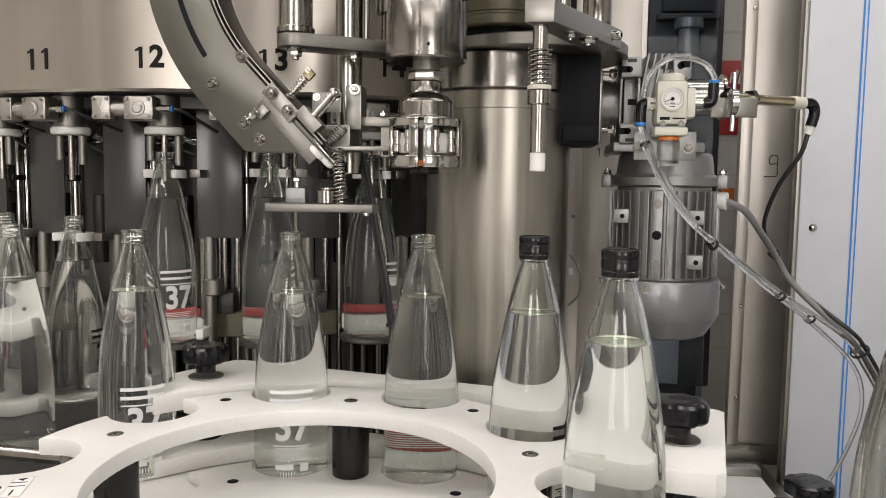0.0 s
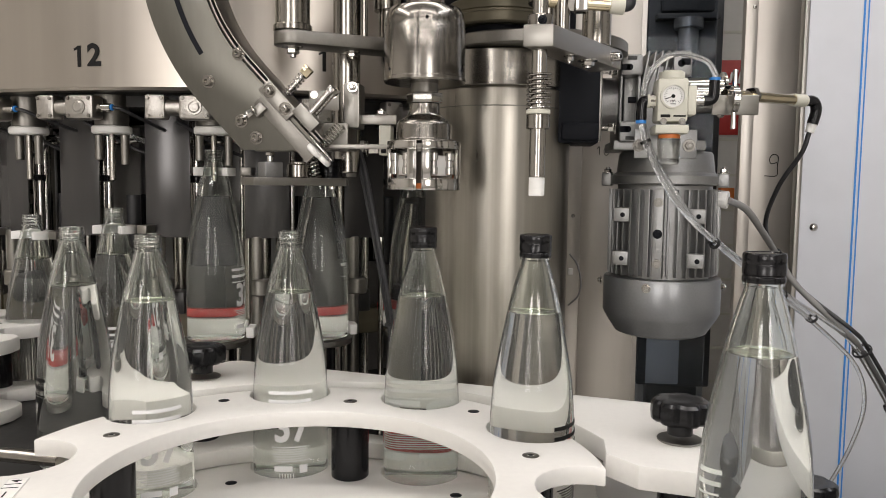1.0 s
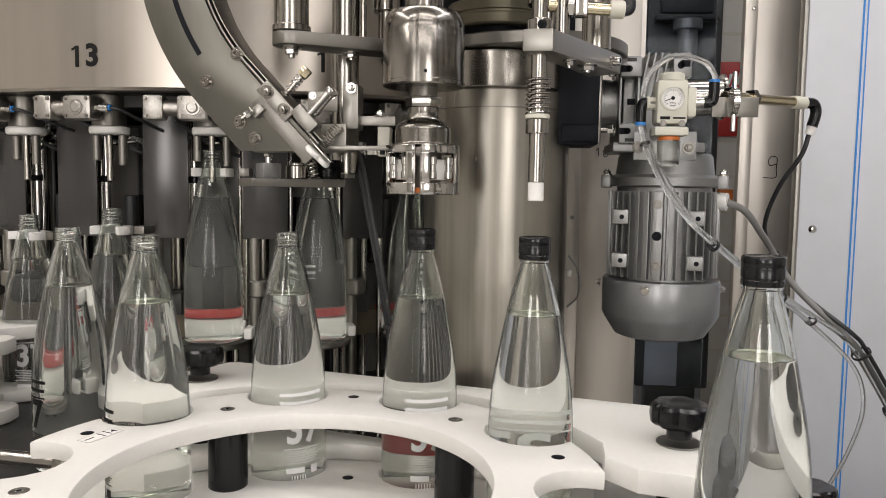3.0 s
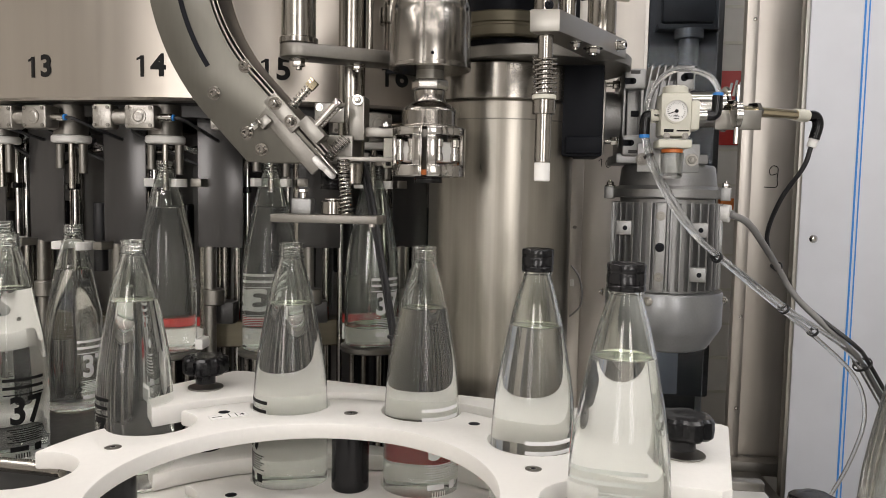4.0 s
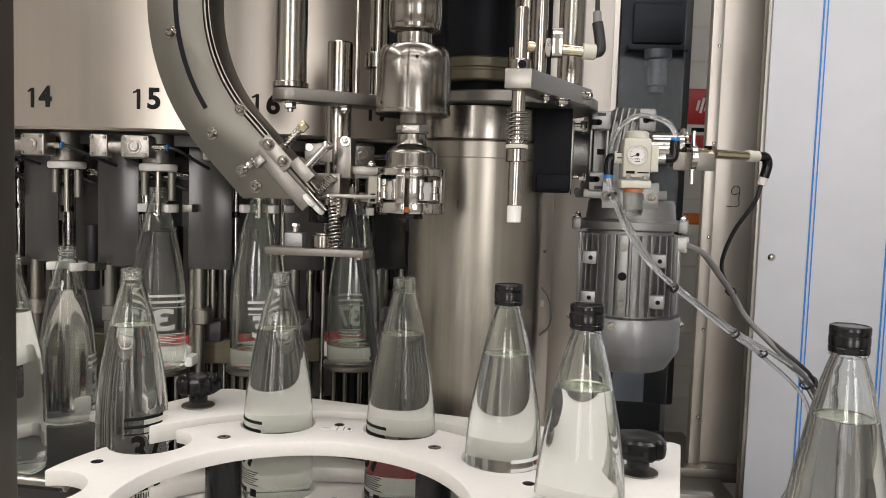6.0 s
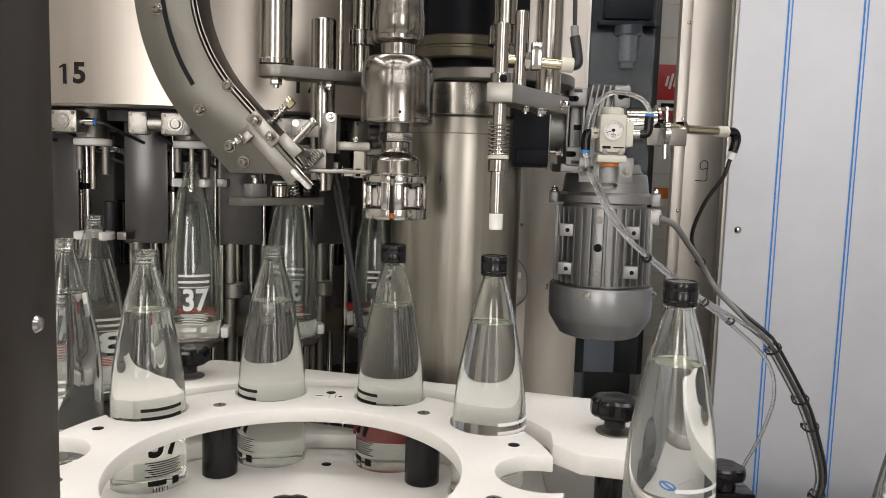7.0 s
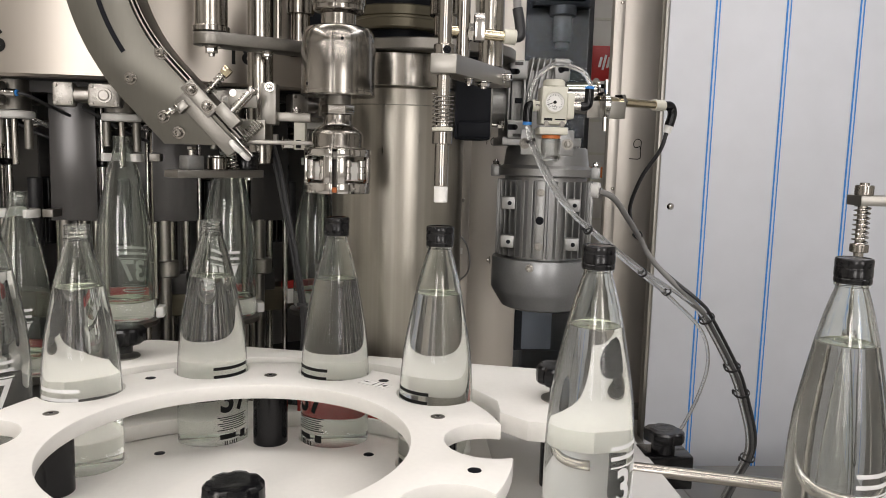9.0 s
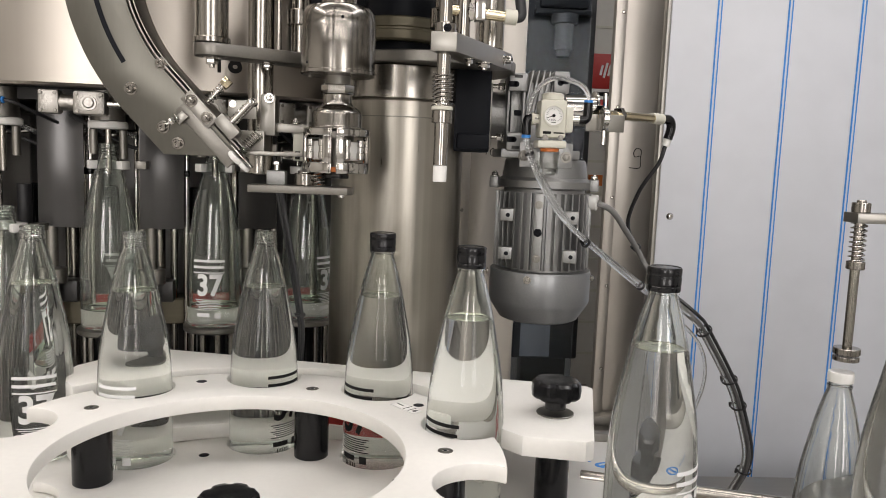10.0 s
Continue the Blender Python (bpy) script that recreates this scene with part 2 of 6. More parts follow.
def smooth_line(points, steps=8):
    """A Catmull-Rom line through the points."""
    ps = [Vector(p) for p in points]
    ps = [2 * ps[0] - ps[1]] + ps + [2 * ps[-1] - ps[-2]]
    out = []
    for a, b, c, d in zip(ps, ps[1:], ps[2:], ps[3:]):
        for k in range(steps):
            t = k / steps
            out.append(0.5 * (2 * b + (c - a) * t + (2 * a - 5 * b + 4 * c - d) * t * t + (3 * b - 3 * c + d - a) * t ** 3))
    return out + [ps[-2]]


def pipe(points, r, seg=10, bm=None, steps=8, curved=True):
    """A round tube along a curved line, closed at its ends."""
    bm = bm or bmesh.new()
    ps = smooth_line(points, steps) if curved else [Vector(p) for p in points]
    up, rings = Vector((0.13, 0.97, 0.21)), []
    for i, p in enumerate(ps):
        d = (ps[min(i + 1, len(ps) - 1)] - ps[max(i - 1, 0)]).normalized()
        side = d.cross(up).normalized()
        up = side.cross(d).normalized()
        rings.append([bm.verts.new(p + r * (math.cos(2 * math.pi * k / seg) * side + math.sin(2 * math.pi * k / seg) * up)) for k in range(seg)])
    for a, b in zip(rings, rings[1:]):
        for k in range(seg):
            j = (k + 1) % seg
            bm.faces.new([a[k], a[j], b[j], b[k]])
    bm.faces.new(rings[0][::-1])
    bm.faces.new(rings[-1])
    bmesh.ops.recalc_face_normals(bm, faces=bm.faces[:])
    return bm


def coil(p, q, radius, wire, turns, bm=None, seg=6):
    """A wire spring from p to q."""
    m, n = between(p, q)
    k = int(turns * 14)
    pts = [m @ Vector((radius * math.cos(2 * math.pi * turns * i / k), radius * math.sin(2 * math.pi * turns * i / k), n * i / k)) for i in range(k + 1)]
    return pipe(pts, wire, seg, bm, 1, False)


def hexagon(r, z0, z1, m=None, bm=None):
    return plate([(r * math.cos(radians(60 * i)), r * math.sin(radians(60 * i))) for i in range(6)], z0, z1, 0.0005, None, m, bm)


def bolt(p, axis, r=0.004, h=0.004, washer=True):
    """A hexagon bolt head with its washer, on the surface point p along axis."""
    m, _ = between(p, Vector(p) + Vector(axis))
    bm = hexagon(r, 0.0008, h, m)
    if washer:
        rod(r * 1.5, 0, 0.001, 20, 0.0002, bm, m)
    rod(r * 0.5, h * 0.6, h * 1.4, 12, 0.0003, bm, m)
    return bm


def capscrew(p, axis, r=0.0045, h=0.004):
    """A round socket screw with a recessed hexagon."""
    m, _ = between(p, Vector(p) + Vector(axis))
    bm = lathe([(0, h * 0.35), (r * 0.48, h * 0.35), (r * 0.52, h), (r * 0.85, h), (r, h * 0.8), (r, 0.0)], 18, None, 0, m)
    rod(r * 1.45, 0, 0.0009, 20, 0.0002, bm, m)
    return bm


def letters(text, size, depth=0.0004, weight=0.02):
    """Built-in lettering as a mesh in the x, z plane, facing -y, centred on the origin."""
    cu = bpy.data.curves.new("letters", "FONT")
    cu.body, cu.size, cu.extrude, cu.align_x, cu.align_y = text, size, depth, "CENTER", "CENTER"
    cu.resolution_u = 4
    cu.offset = size * weight
    ob = bpy.data.objects.new("letters", cu)
    scene.collection.objects.link(ob)
    dg = bpy.context.evaluated_depsgraph_get()
    me = bpy.data.meshes.new_from_object(ob.evaluated_get(dg))
    bpy.data.objects.remove(ob)
    bm = bmesh.new()
    bm.from_mesh(me)
    bpy.data.meshes.remove(me)
    bmesh.ops.transform(bm, matrix=Matrix.Rotation(radians(90), 4, "X"), verts=bm.verts)
    return bm


def wrapped(bm, radius, z):
    """Bends a mesh in the x, z plane round a cylinder about z, facing -y."""
    for v in bm.verts:
        a, r = v.co.x / radius, radius - v.co.y
        v.co = (r * math.sin(a), -r * math.cos(a), v.co.z + z)
    return bm


def place_digits(text, size):
    """Bold digits for the place numbers; a one gets its slanted flag."""
    bm = bmesh.new()
    step = size * 0.60
    for i, ch in enumerate(text):
        x = (i - (len(text) - 1) / 2) * step
        if ch == "1":
            box(size * 0.125, 0.0006, size * 0.70, (x + size * 0.05, 0, 0), 0, bm)
            flag = [(x - size * 0.14, size * 0.19), (x + size * 0.05, size * 0.26), (x + size * 0.05, size * 0.35), (x - 0.0, size * 0.35), (x - size * 0.05, size * 0.30), (x - size * 0.14, size * 0.265)]
            plate(flag, -0.0003, 0.0003, 0, None, pose(0, 0, 0, 90), bm)
        else:
            d = letters(ch, size, 0.0003, 0.033)
            bmesh.ops.translate(d, vec=(x, 0, 0), verts=d.verts)
            join(bm, d)
    return bm

# ---- machine timing ----
PITCH = 36.0                      # star: ten pockets
STAR = (0.0, 0.72)
STAR_R = 0.2427
DRUM_C, DRUM_R, VALVE_R, DRUM_STEP = (-0.37, 1.856), 0.726, 0.660, 360 / 27
STEPS = [(-0.66, 0.7), (1.35, 0.7), (3.36, 0.7), (5.37, 0.7), (7.38, 0.7), (9.43, 1.25)]
TIMES = [i / 10 for i in range(101)]


def ease(u):
    u = min(1.0, max(0.0, u))
    return u * u * (3 - 2 * u)


def star_steps(t):
    return sum(ease((t - s) / d) for s, d in STEPS) - 1


def machine_time(t):
    return t if t < 9 else 9 + 0.65 * (t - 9)


def infeed_time(t):
    return t if t < 9.43 else 9.43 + 0.56 * (t - 9.43)


def table(rows, u):
    """Linear look-up in rows of (u, value or tuple)."""
    if u <= rows[0][0]:
        return rows[0][1]
    for (a, p), (b, q) in zip(rows, rows[1:]):
        if u <= b:
            f = (u - a) / (b - a)
            return p + (q - p) * f if not isinstance(p, tuple) else tuple(x + (y - x) * f for x, y in zip(p, q))
    return rows[-1][1]


HEAD_Z = [(0, 0.352), (0.1, 0.33), (0.2, 0.296), (0.3, 0.277), (0.4, 0.27), (0.75, 0.27), (0.85, 0.285), (1.0, 0.326), (1.1, 0.357), (1.2, 0.38),
          (1.45, 0.382), (1.6, 0.352), (1.7, 0.362), (1.8, 0.37), (1.9, 0.365), (2.01, 0.352)]


def head_turn(t):
    """The chuck turns while it is down on a bottle."""
    n, c = divmod(machine_time(t), 2.01)
    return -(n + min(1.0, max(0.0, (c - 0.15) / 0.8))) * 540


def head_z(t):
    return table(HEAD_Z, machine_time(t) % 2.01)


def drum_phase(n, t):
    """How many pitches filling place n stands to the side of the drum's near point."""
    td = t if t < 9 else 9 + 0.25 * (t - 9)
    return n - 12 + 0.17 - 0.5 * td


def filler_place(p, r=VALVE_R):
    a = radians(p * DRUM_STEP)
    return DRUM_C[0] + r * math.sin(a), DRUM_C[1] - r * math.cos(a)


def lift(p):
    return 0.1 * ease((p + 0.5) / 0.75)


INFEED = [(-1.5, (-0.68, 1.273)), (-1.2, (-0.71, 1.16)), (-0.7, (-0.60, 1.03)), (0.0, (-0.429, 0.982)), (1.0, (-0.334, 0.956)), (2.01, (-0.25, 0.932)),
          (2.18, (-0.221, 0.90)), (2.33, (-0.1963, 0.8627))]


def conveyor(t):
    return 0.104 * min(t, 8.5) + 0.060 * max(0.0, t - 8.5)


def bottle_place(k, t):
    """x, y, z and turn of bottle k."""
    q = star_steps(t) - (k + 1)
    done = 3.36 + 2.01 * (k + 3) + 0.7
    if q >= 3.999 or t >= done:
        x = 0.262 + conveyor(t) - conveyor(done)
        return x, 0.735 - 0.27 * (x - 0.25), 0.0, 12.0
    if q > 0:
        a, f = radians(144 - 36 * q), ease((q - 3.3) / 0.7)
        return STAR[0] + STAR_R * math.cos(a) + 0.0193 * f, STAR[1] + STAR_R * math.sin(a) + 0.0118 * f, 0.0, 3.0 * q
    p = drum_phase(k + 9, t)
    if p > -2.1:
        x, y = filler_place(p)
        return x, y, lift(p), p * DRUM_STEP + 60
    u = infeed_time(t) - (0.04 + 2.01 * k)
    x, y = table(INFEED, max(u, -1.5))
    return x, y, 0.0, table([(-1.5, 32.0), (0, 10.0), (2.3, 0.0)], u)


# ---- hall ----


def slab(name, sx, sy, sz, at, material, label="", kind="structure", bev=0.003):
    ob = part(name, box(sx, sy, sz, (0, 0, 0), bev), material, None, label, m=Matrix.Translation(at))
    return tagged(ob, label, "", "", kind)


slab("floor", 9, 9, 0.1, (0.5, 0.6, -1.05), FLOOR, "light grey coated concrete floor of the hall")
slab("ceiling", 9, 9, 0.1, (0.5, 0.6, 2.55), CEIL, "light grey painted hall ceiling")
# unseen windows, assumed from bright stripes in the steel, to light the machine
ASSUMED_WINDOWS = (-1.1, 1.9)


def south_wall():
    bm = box(9, 0.1, 0.95, (0.5, -3.9, -0.575), 0)
    box(9, 0.1, 0.55, (0.5, -3.9, 2.275), 0, bm)
    for x0, x1 in ((-4.0, -1.7), (-0.5, 1.3), (2.5, 5.0)):
        box(x1 - x0, 0.1, 2.1, ((x0 + x1) / 2, -3.9, 0.95), 0, bm)
    tagged(part("wall_south", bm, WALLP, None, "", False), "light painted hall wall with two assumed windows", "", "", "structure")
    for i, x in enumerate(ASSUMED_WINDOWS):
        w = thing("window_%d" % (i + 1), "assumed tall hall window with a grey frame, out of view", "window", kind="structure")
        for dx in (-0.575, 0.575):
            part("window_frame", box(0.05, 0.07, 2.1, (x + dx, -3.9, 0.95), 0.003), GREYPAINT, w)
        for z in (-0.075, 1.975):
            part("window_frame", box(1.1, 0.07, 0.05, (x, -3.9, z), 0.003), GREYPAINT, w)
        pane = part("pane", box(1.1, 0.006, 2.0, (x, -3.91, 0.95), 0), GLASS, w)
        pane.visible_shadow = False


south_wall()
slab("wall_north", 9, 0.1, 3.6, (0.5, 5.05, 0.75), WALLP, "light painted hall wall behind the machine")
slab("wall_west", 0.1, 8.9, 3.6, (-3.95, 0.6, 0.75), WALLP, "light painted hall wall")
slab("wall_east", 0.1, 8.9, 3.6, (4.95, 0.6, 0.75), WALLP, "light painted hall wall")
deck = thing("machine_deck", "brushed steel machine deck", "deck plate", kind="structure")
part("deck_sheet", box(2.80, 2.9, 0.04, (-0.50, 1.45, -0.50), 0.003), STEEL_H, deck)
part("deck_sheet", box(1.398, 2.03, 0.04, (1.6, 1.015, -0.50), 0.003), STEEL_H, deck)

base = thing("machine_base", "steel base cabinet under the machine deck", "cabinet", kind="structure")
part("base_box", box(2.74, 2.8, 0.48, (-0.48, 1.45, -0.76), 0.003), PANEL, base)
part("base_box", box(1.35, 1.94, 0.48, (1.567, 1.02, -0.76), 0.003), PANEL, base)

# ---- enclosure behind the machine ----
WALL_Y = 2.5


def cabinet_wall():
    w = thing("cabinet_wall", "brushed steel cabinet wall with a dark glazed opening", "cabinet", kind="structure")
    lo, hi = -0.48, 1.4
    mid = (lo + hi) / 2
    part("steel_panel", box(0.130, 0.02, hi - lo, (0.424, WALL_Y + 0.004, mid)), PANEL, w)
    part("steel_panel", box(0.042, 0.035, hi - lo, (0.512, WALL_Y - 0.012, mid)), PANEL, w)
    part("steel_panel", box(0.034, 0.035, hi - lo, (0.830, WALL_Y - 0.012, mid)), PANEL, w)
    part("steel_panel", box(0.22, 0.02, hi - lo, (0.9585, WALL_Y, mid)), PANEL, w)
    part("sill", box(1.0, 0.06, 0.04, (0.60, WALL_Y - 0.045, -0.47)), STEEL_H, w)
    pane = part("window_pane", box(0.205, 0.006, hi - lo, (0.6365, WALL_Y, mid), 0), WINDOW, w)
    pane.visible_shadow = False

    def dot(x, y, z, r=0.006):
        part("rivet", lathe([(0.0, 0.004), (r * 0.6, 0.0035), (r, 0.0)], 14, None, 0, Matrix.Translation((x, y, z)) @ pose(0, 0, 0, 90)), CHROME, w)

    for z in (0.855, 0.56, 0.27, -0.02, -0.3):
        dot(0.836, WALL_Y - 0.0298, z)
        dot(0.512, WALL_Y - 0.0298, z)
        dot(1.035, WALL_Y - 0.0102, z + 0.02)
    yy = WALL_Y - 0.0115
    part("pen_mark", pipe([(0.890, yy, 0.368), (0.925, yy, 0.369), (0.926, yy, 0.395), (0.927, yy, 0.425), (0.912, yy, 0.431), (0.903, yy, 0.418), (0.908, yy, 0.404), (0.925, yy, 0.408)], 0.0013, 5, None, 4), INK, w)
    return w


cabinet_wall()


def partition():
    """The narrow steel partition between the column and the carousel."""
    p = thing("partition_panel", "brushed steel partition with a folded edge and pen marks", "panel", kind="structure")
    y, lo, hi = 1.44, -0.48, 1.4
    mid = (lo + hi) / 2
    part("steel_panel", box(0.092, 0.006, hi - lo, (0.326, y, mid), 0.0015), PANEL, p)
    part("folded_edge", box(0.030, 0.014, hi - lo, (0.2645, y - 0.006, mid), 0.003), PANEL, p)
    for z in (0.84, 0.56, 0.282, -0.005, -0.3):
        part("rivet", lathe([(0.0, 0.002), (0.0022, 0.0017), (0.0034, 0.0)], 14, None, 0, Matrix.Translation((0.2665, y - 0.0129, z)) @ pose(0, 0, 0, 90)), DULL, p)
    yy = y - 0.0036
    part("pen_mark", pipe([(0.3035, yy, 0.394), (0.3078, yy, 0.398), (0.3080, yy, 0.385)], 0.0007, 5, None, 4), INK, p)
    part("pen_mark", pipe([(0.3200, yy, 0.3975), (0.3160, yy, 0.394), (0.3160, yy, 0.387), (0.3195, yy, 0.384), (0.3235, yy, 0.387), (0.3235, yy, 0.394), (0.3200, yy, 0.3975)], 0.0007, 5, None, 4), INK, p)
    part("loose_wire", pipe([(0.262, y - 0.02, 0.218), (0.275, y - 0.022, 0.200), (0.2815, y - 0.024, 0.172), (0.278, y - 0.022, 0.148), (0.262, y - 0.018, 0.130)], 0.0016, 6), GREYHOSE, p)
    part("wire_plug", box(0.007, 0.006, 0.011, (0.2645, y - 0.017, 0.188), 0.001), WHITE2, p)
    return p


partition()


def film_panel():
    w = thing("film_covered_panel", "pale steel door still covered with blue-lined protective film", "panel", kind="structure")
    y, lo, hi = 2.28, -0.999, 1.5
    part("panel_sheet", box(1.75, 0.03, hi - lo, (0.925 + 0.875, y + 0.015, (lo + hi) / 2), 0.004), FILM, w)
    part("edge_strip", box(0.012, 0.034, hi - lo, (0.919, y + 0.017, (lo + hi) / 2), 0.002), STEEL_H, w)
    for x in (1.062, 1.275, 1.497, 1.71, 1.92):
        for dx, wd in ((0, 0.0050), (0.0105, 0.0035)):
            part("film_line", box(wd, 0.001, hi - lo - 0.02, (x + dx, y - 0.0012, (lo + hi) / 2), 0), BLUE, w)
    for x, z in ((0.963, 0.228), (0.963, 1.0)):
        part("rivet", lathe([(0.0, 0.007), (0.006, 0.006), (0.011, 0.0)], 18, None, 0, Matrix.Translation((x, y - 0.0005, z)) @ pose(0, 0, 0, 90)), CHROME, w)
    return w


film_panel()


def cabinet_inside():
    """What shows through the dark pane: a machine unit, a pale block wall and a red sign."""
    slab("block_wall", 1.2, 0.08, 3.0, (1.35, 3.9, 0.5), WALLP, "cream painted block wall")
    for i in range(14):
        slab("block_joint", 1.2, 0.004, 0.012, (1.35, 3.8575, -0.6 + 0.165 * i), CREAM, "recessed joint of the block wall", bev=0)
    s = thing("fire_sign", "red and white fire equipment sign on the block wall", "sign")
    part("sign_board", box(0.15, 0.006, 0.17, (1.145, 3.85, 0.835), 0.001), RED, s)
    part("sign_strip", box(0.15, 0.006, 0.05, (1.145, 3.85, 0.7235), 0.001), PAPER, s)
    part("sign_board", box(0.15, 0.006, 0.12, (1.145, 3.85, 0.637), 0.001), RED, s)
    for dx, h in ((-0.02, 0.05), (0.0, 0.075), (0.02, 0.055)):
        part("flame_mark", box(0.012, 0.003, h, (0, 0, 0), 0.001, None, pose(1.145 + dx, 3.8455, 0.84, 0, 12)), PAPER, s)
    part("text_bar", box(0.10, 0.003, 0.02, (1.150, 3.8455, 0.7235), 0.0), INK, s)
    d = thing("dark_machine_unit", "dark machine unit with hanging cylinder behind the glass", "machine")
    part("housing", box(0.29, 0.12, 1.98, (0.80, 3.33, 0.51), 0.01), UNITPAINT, d)
    part("cylinder", rod(0.038, 0.835, 0.98, 24, 0.003, None, Matrix.Translation((0.80, 3.22, 0))), GREYPAINT, d)
    part("cylinder", rod(0.028, 0.81, 0.835, 24, 0.002, None, Matrix.Translation((0.80, 3.22, 0))), GREYPAINT, d)
    part("cylinder", rod(0.055, 0.94, 0.98, 24, 0.003, None, Matrix.Translation((0.80, 3.22, 0))), GREYPAINT, d)
    part("bracket", box(0.24, 0.06, 0.02, (0.80, 3.24, 0.99)), UNITPAINT, d)
    part("bracket", box(0.20, 0.04, 0.16, (0.80, 3.25, 1.09), 0.01), UNITPAINT, d)
    part("film_scrap", box(0.13, 0.003, 0.34, (0.755, 3.266, -0.30), 0.001), FILM, d)
    for i in range(2):
        part("film_mark", box(0.085, 0.002, 0.012, (0, 0, 0), 0.0, None, pose(0.755, 3.2635, -0.20 - 0.03 * i, 0, -35)), BLUE, d)
    part("box_body", box(0.05, 0.05, 0.045, (0.975, 3.25, 0.262)), CREAM, d)
    part("box_lid", box(0.05, 0.05, 0.045, (0.975, 3.25, 0.308)), ORANGE, d)
    part("foot", box(0.20, 0.10, 0.57, (0.80, 3.33, -0.74), 0.01), DARKSTEEL, d)


cabinet_inside()

# dark front post of the guarding
gp = thing("guard_post", "dark bronze metal post of the machine guard", "post")
part("post_body", box(0.07, 0.05, 2.2, (-0.060, 0.335, 0.3), 0.003), BRONZE, gp)
part("rivet", lathe([(0.0, 0.002), (0.003, 0.0016), (0.0042, 0.0)], 16, None, 0, Matrix.Translation((-0.0251, 0.342, 0.306)) @ pose(0, 0, 0, 0, 90)), CHROME, gp)

# second post and header are added out of view, for dark reflections on the column
copy_thing(gp, pose(0.78, 0, 0))
gh = thing("added_header", "added dark bronze header out of view, for reflections", "beam")
part("header_body", box(1.2, 0.05, 0.08, (0.33, 0.335, 1.442), 0.003), BRONZE, gh)

# ---- bottles ----
PROFILE = [(0.0405, 0.0012), (0.0418, 0.004), (0.0421, 0.02), (0.0421, 0.06), (0.0417, 0.095), (0.0405, 0.12), (0.0382, 0.145), (0.0345, 0.168), (0.0302, 0.19),
           (0.0255, 0.214), (0.0205, 0.235), (0.0160, 0.2505), (0.0137, 0.2575), (0.0130, 0.2605)]
FINISH = [(0.0146, 0.2612), (0.0146, 0.2635), (0.0128, 0.2645), (0.0128, 0.2660), (0.0140, 0.2668), (0.0140, 0.2680), (0.0128, 0.2690), (0.0128, 0.2702), (0.0140, 0.2710),
          (0.0140, 0.2722), (0.0128, 0.2732), (0.0128, 0.2752), (0.0134, 0.2760), (0.0134, 0.2775), (0.0126, 0.2782)]
LEVEL = 0.211


def inner(z):
    """Radius of the cavity at height z."""
    r = table([(zz, rr) for rr, zz in PROFILE], z) if z < 0.2605 else 0.0130
    return max(r - (0.0030 if z < 0.25 else 0.0028), 0.0095)


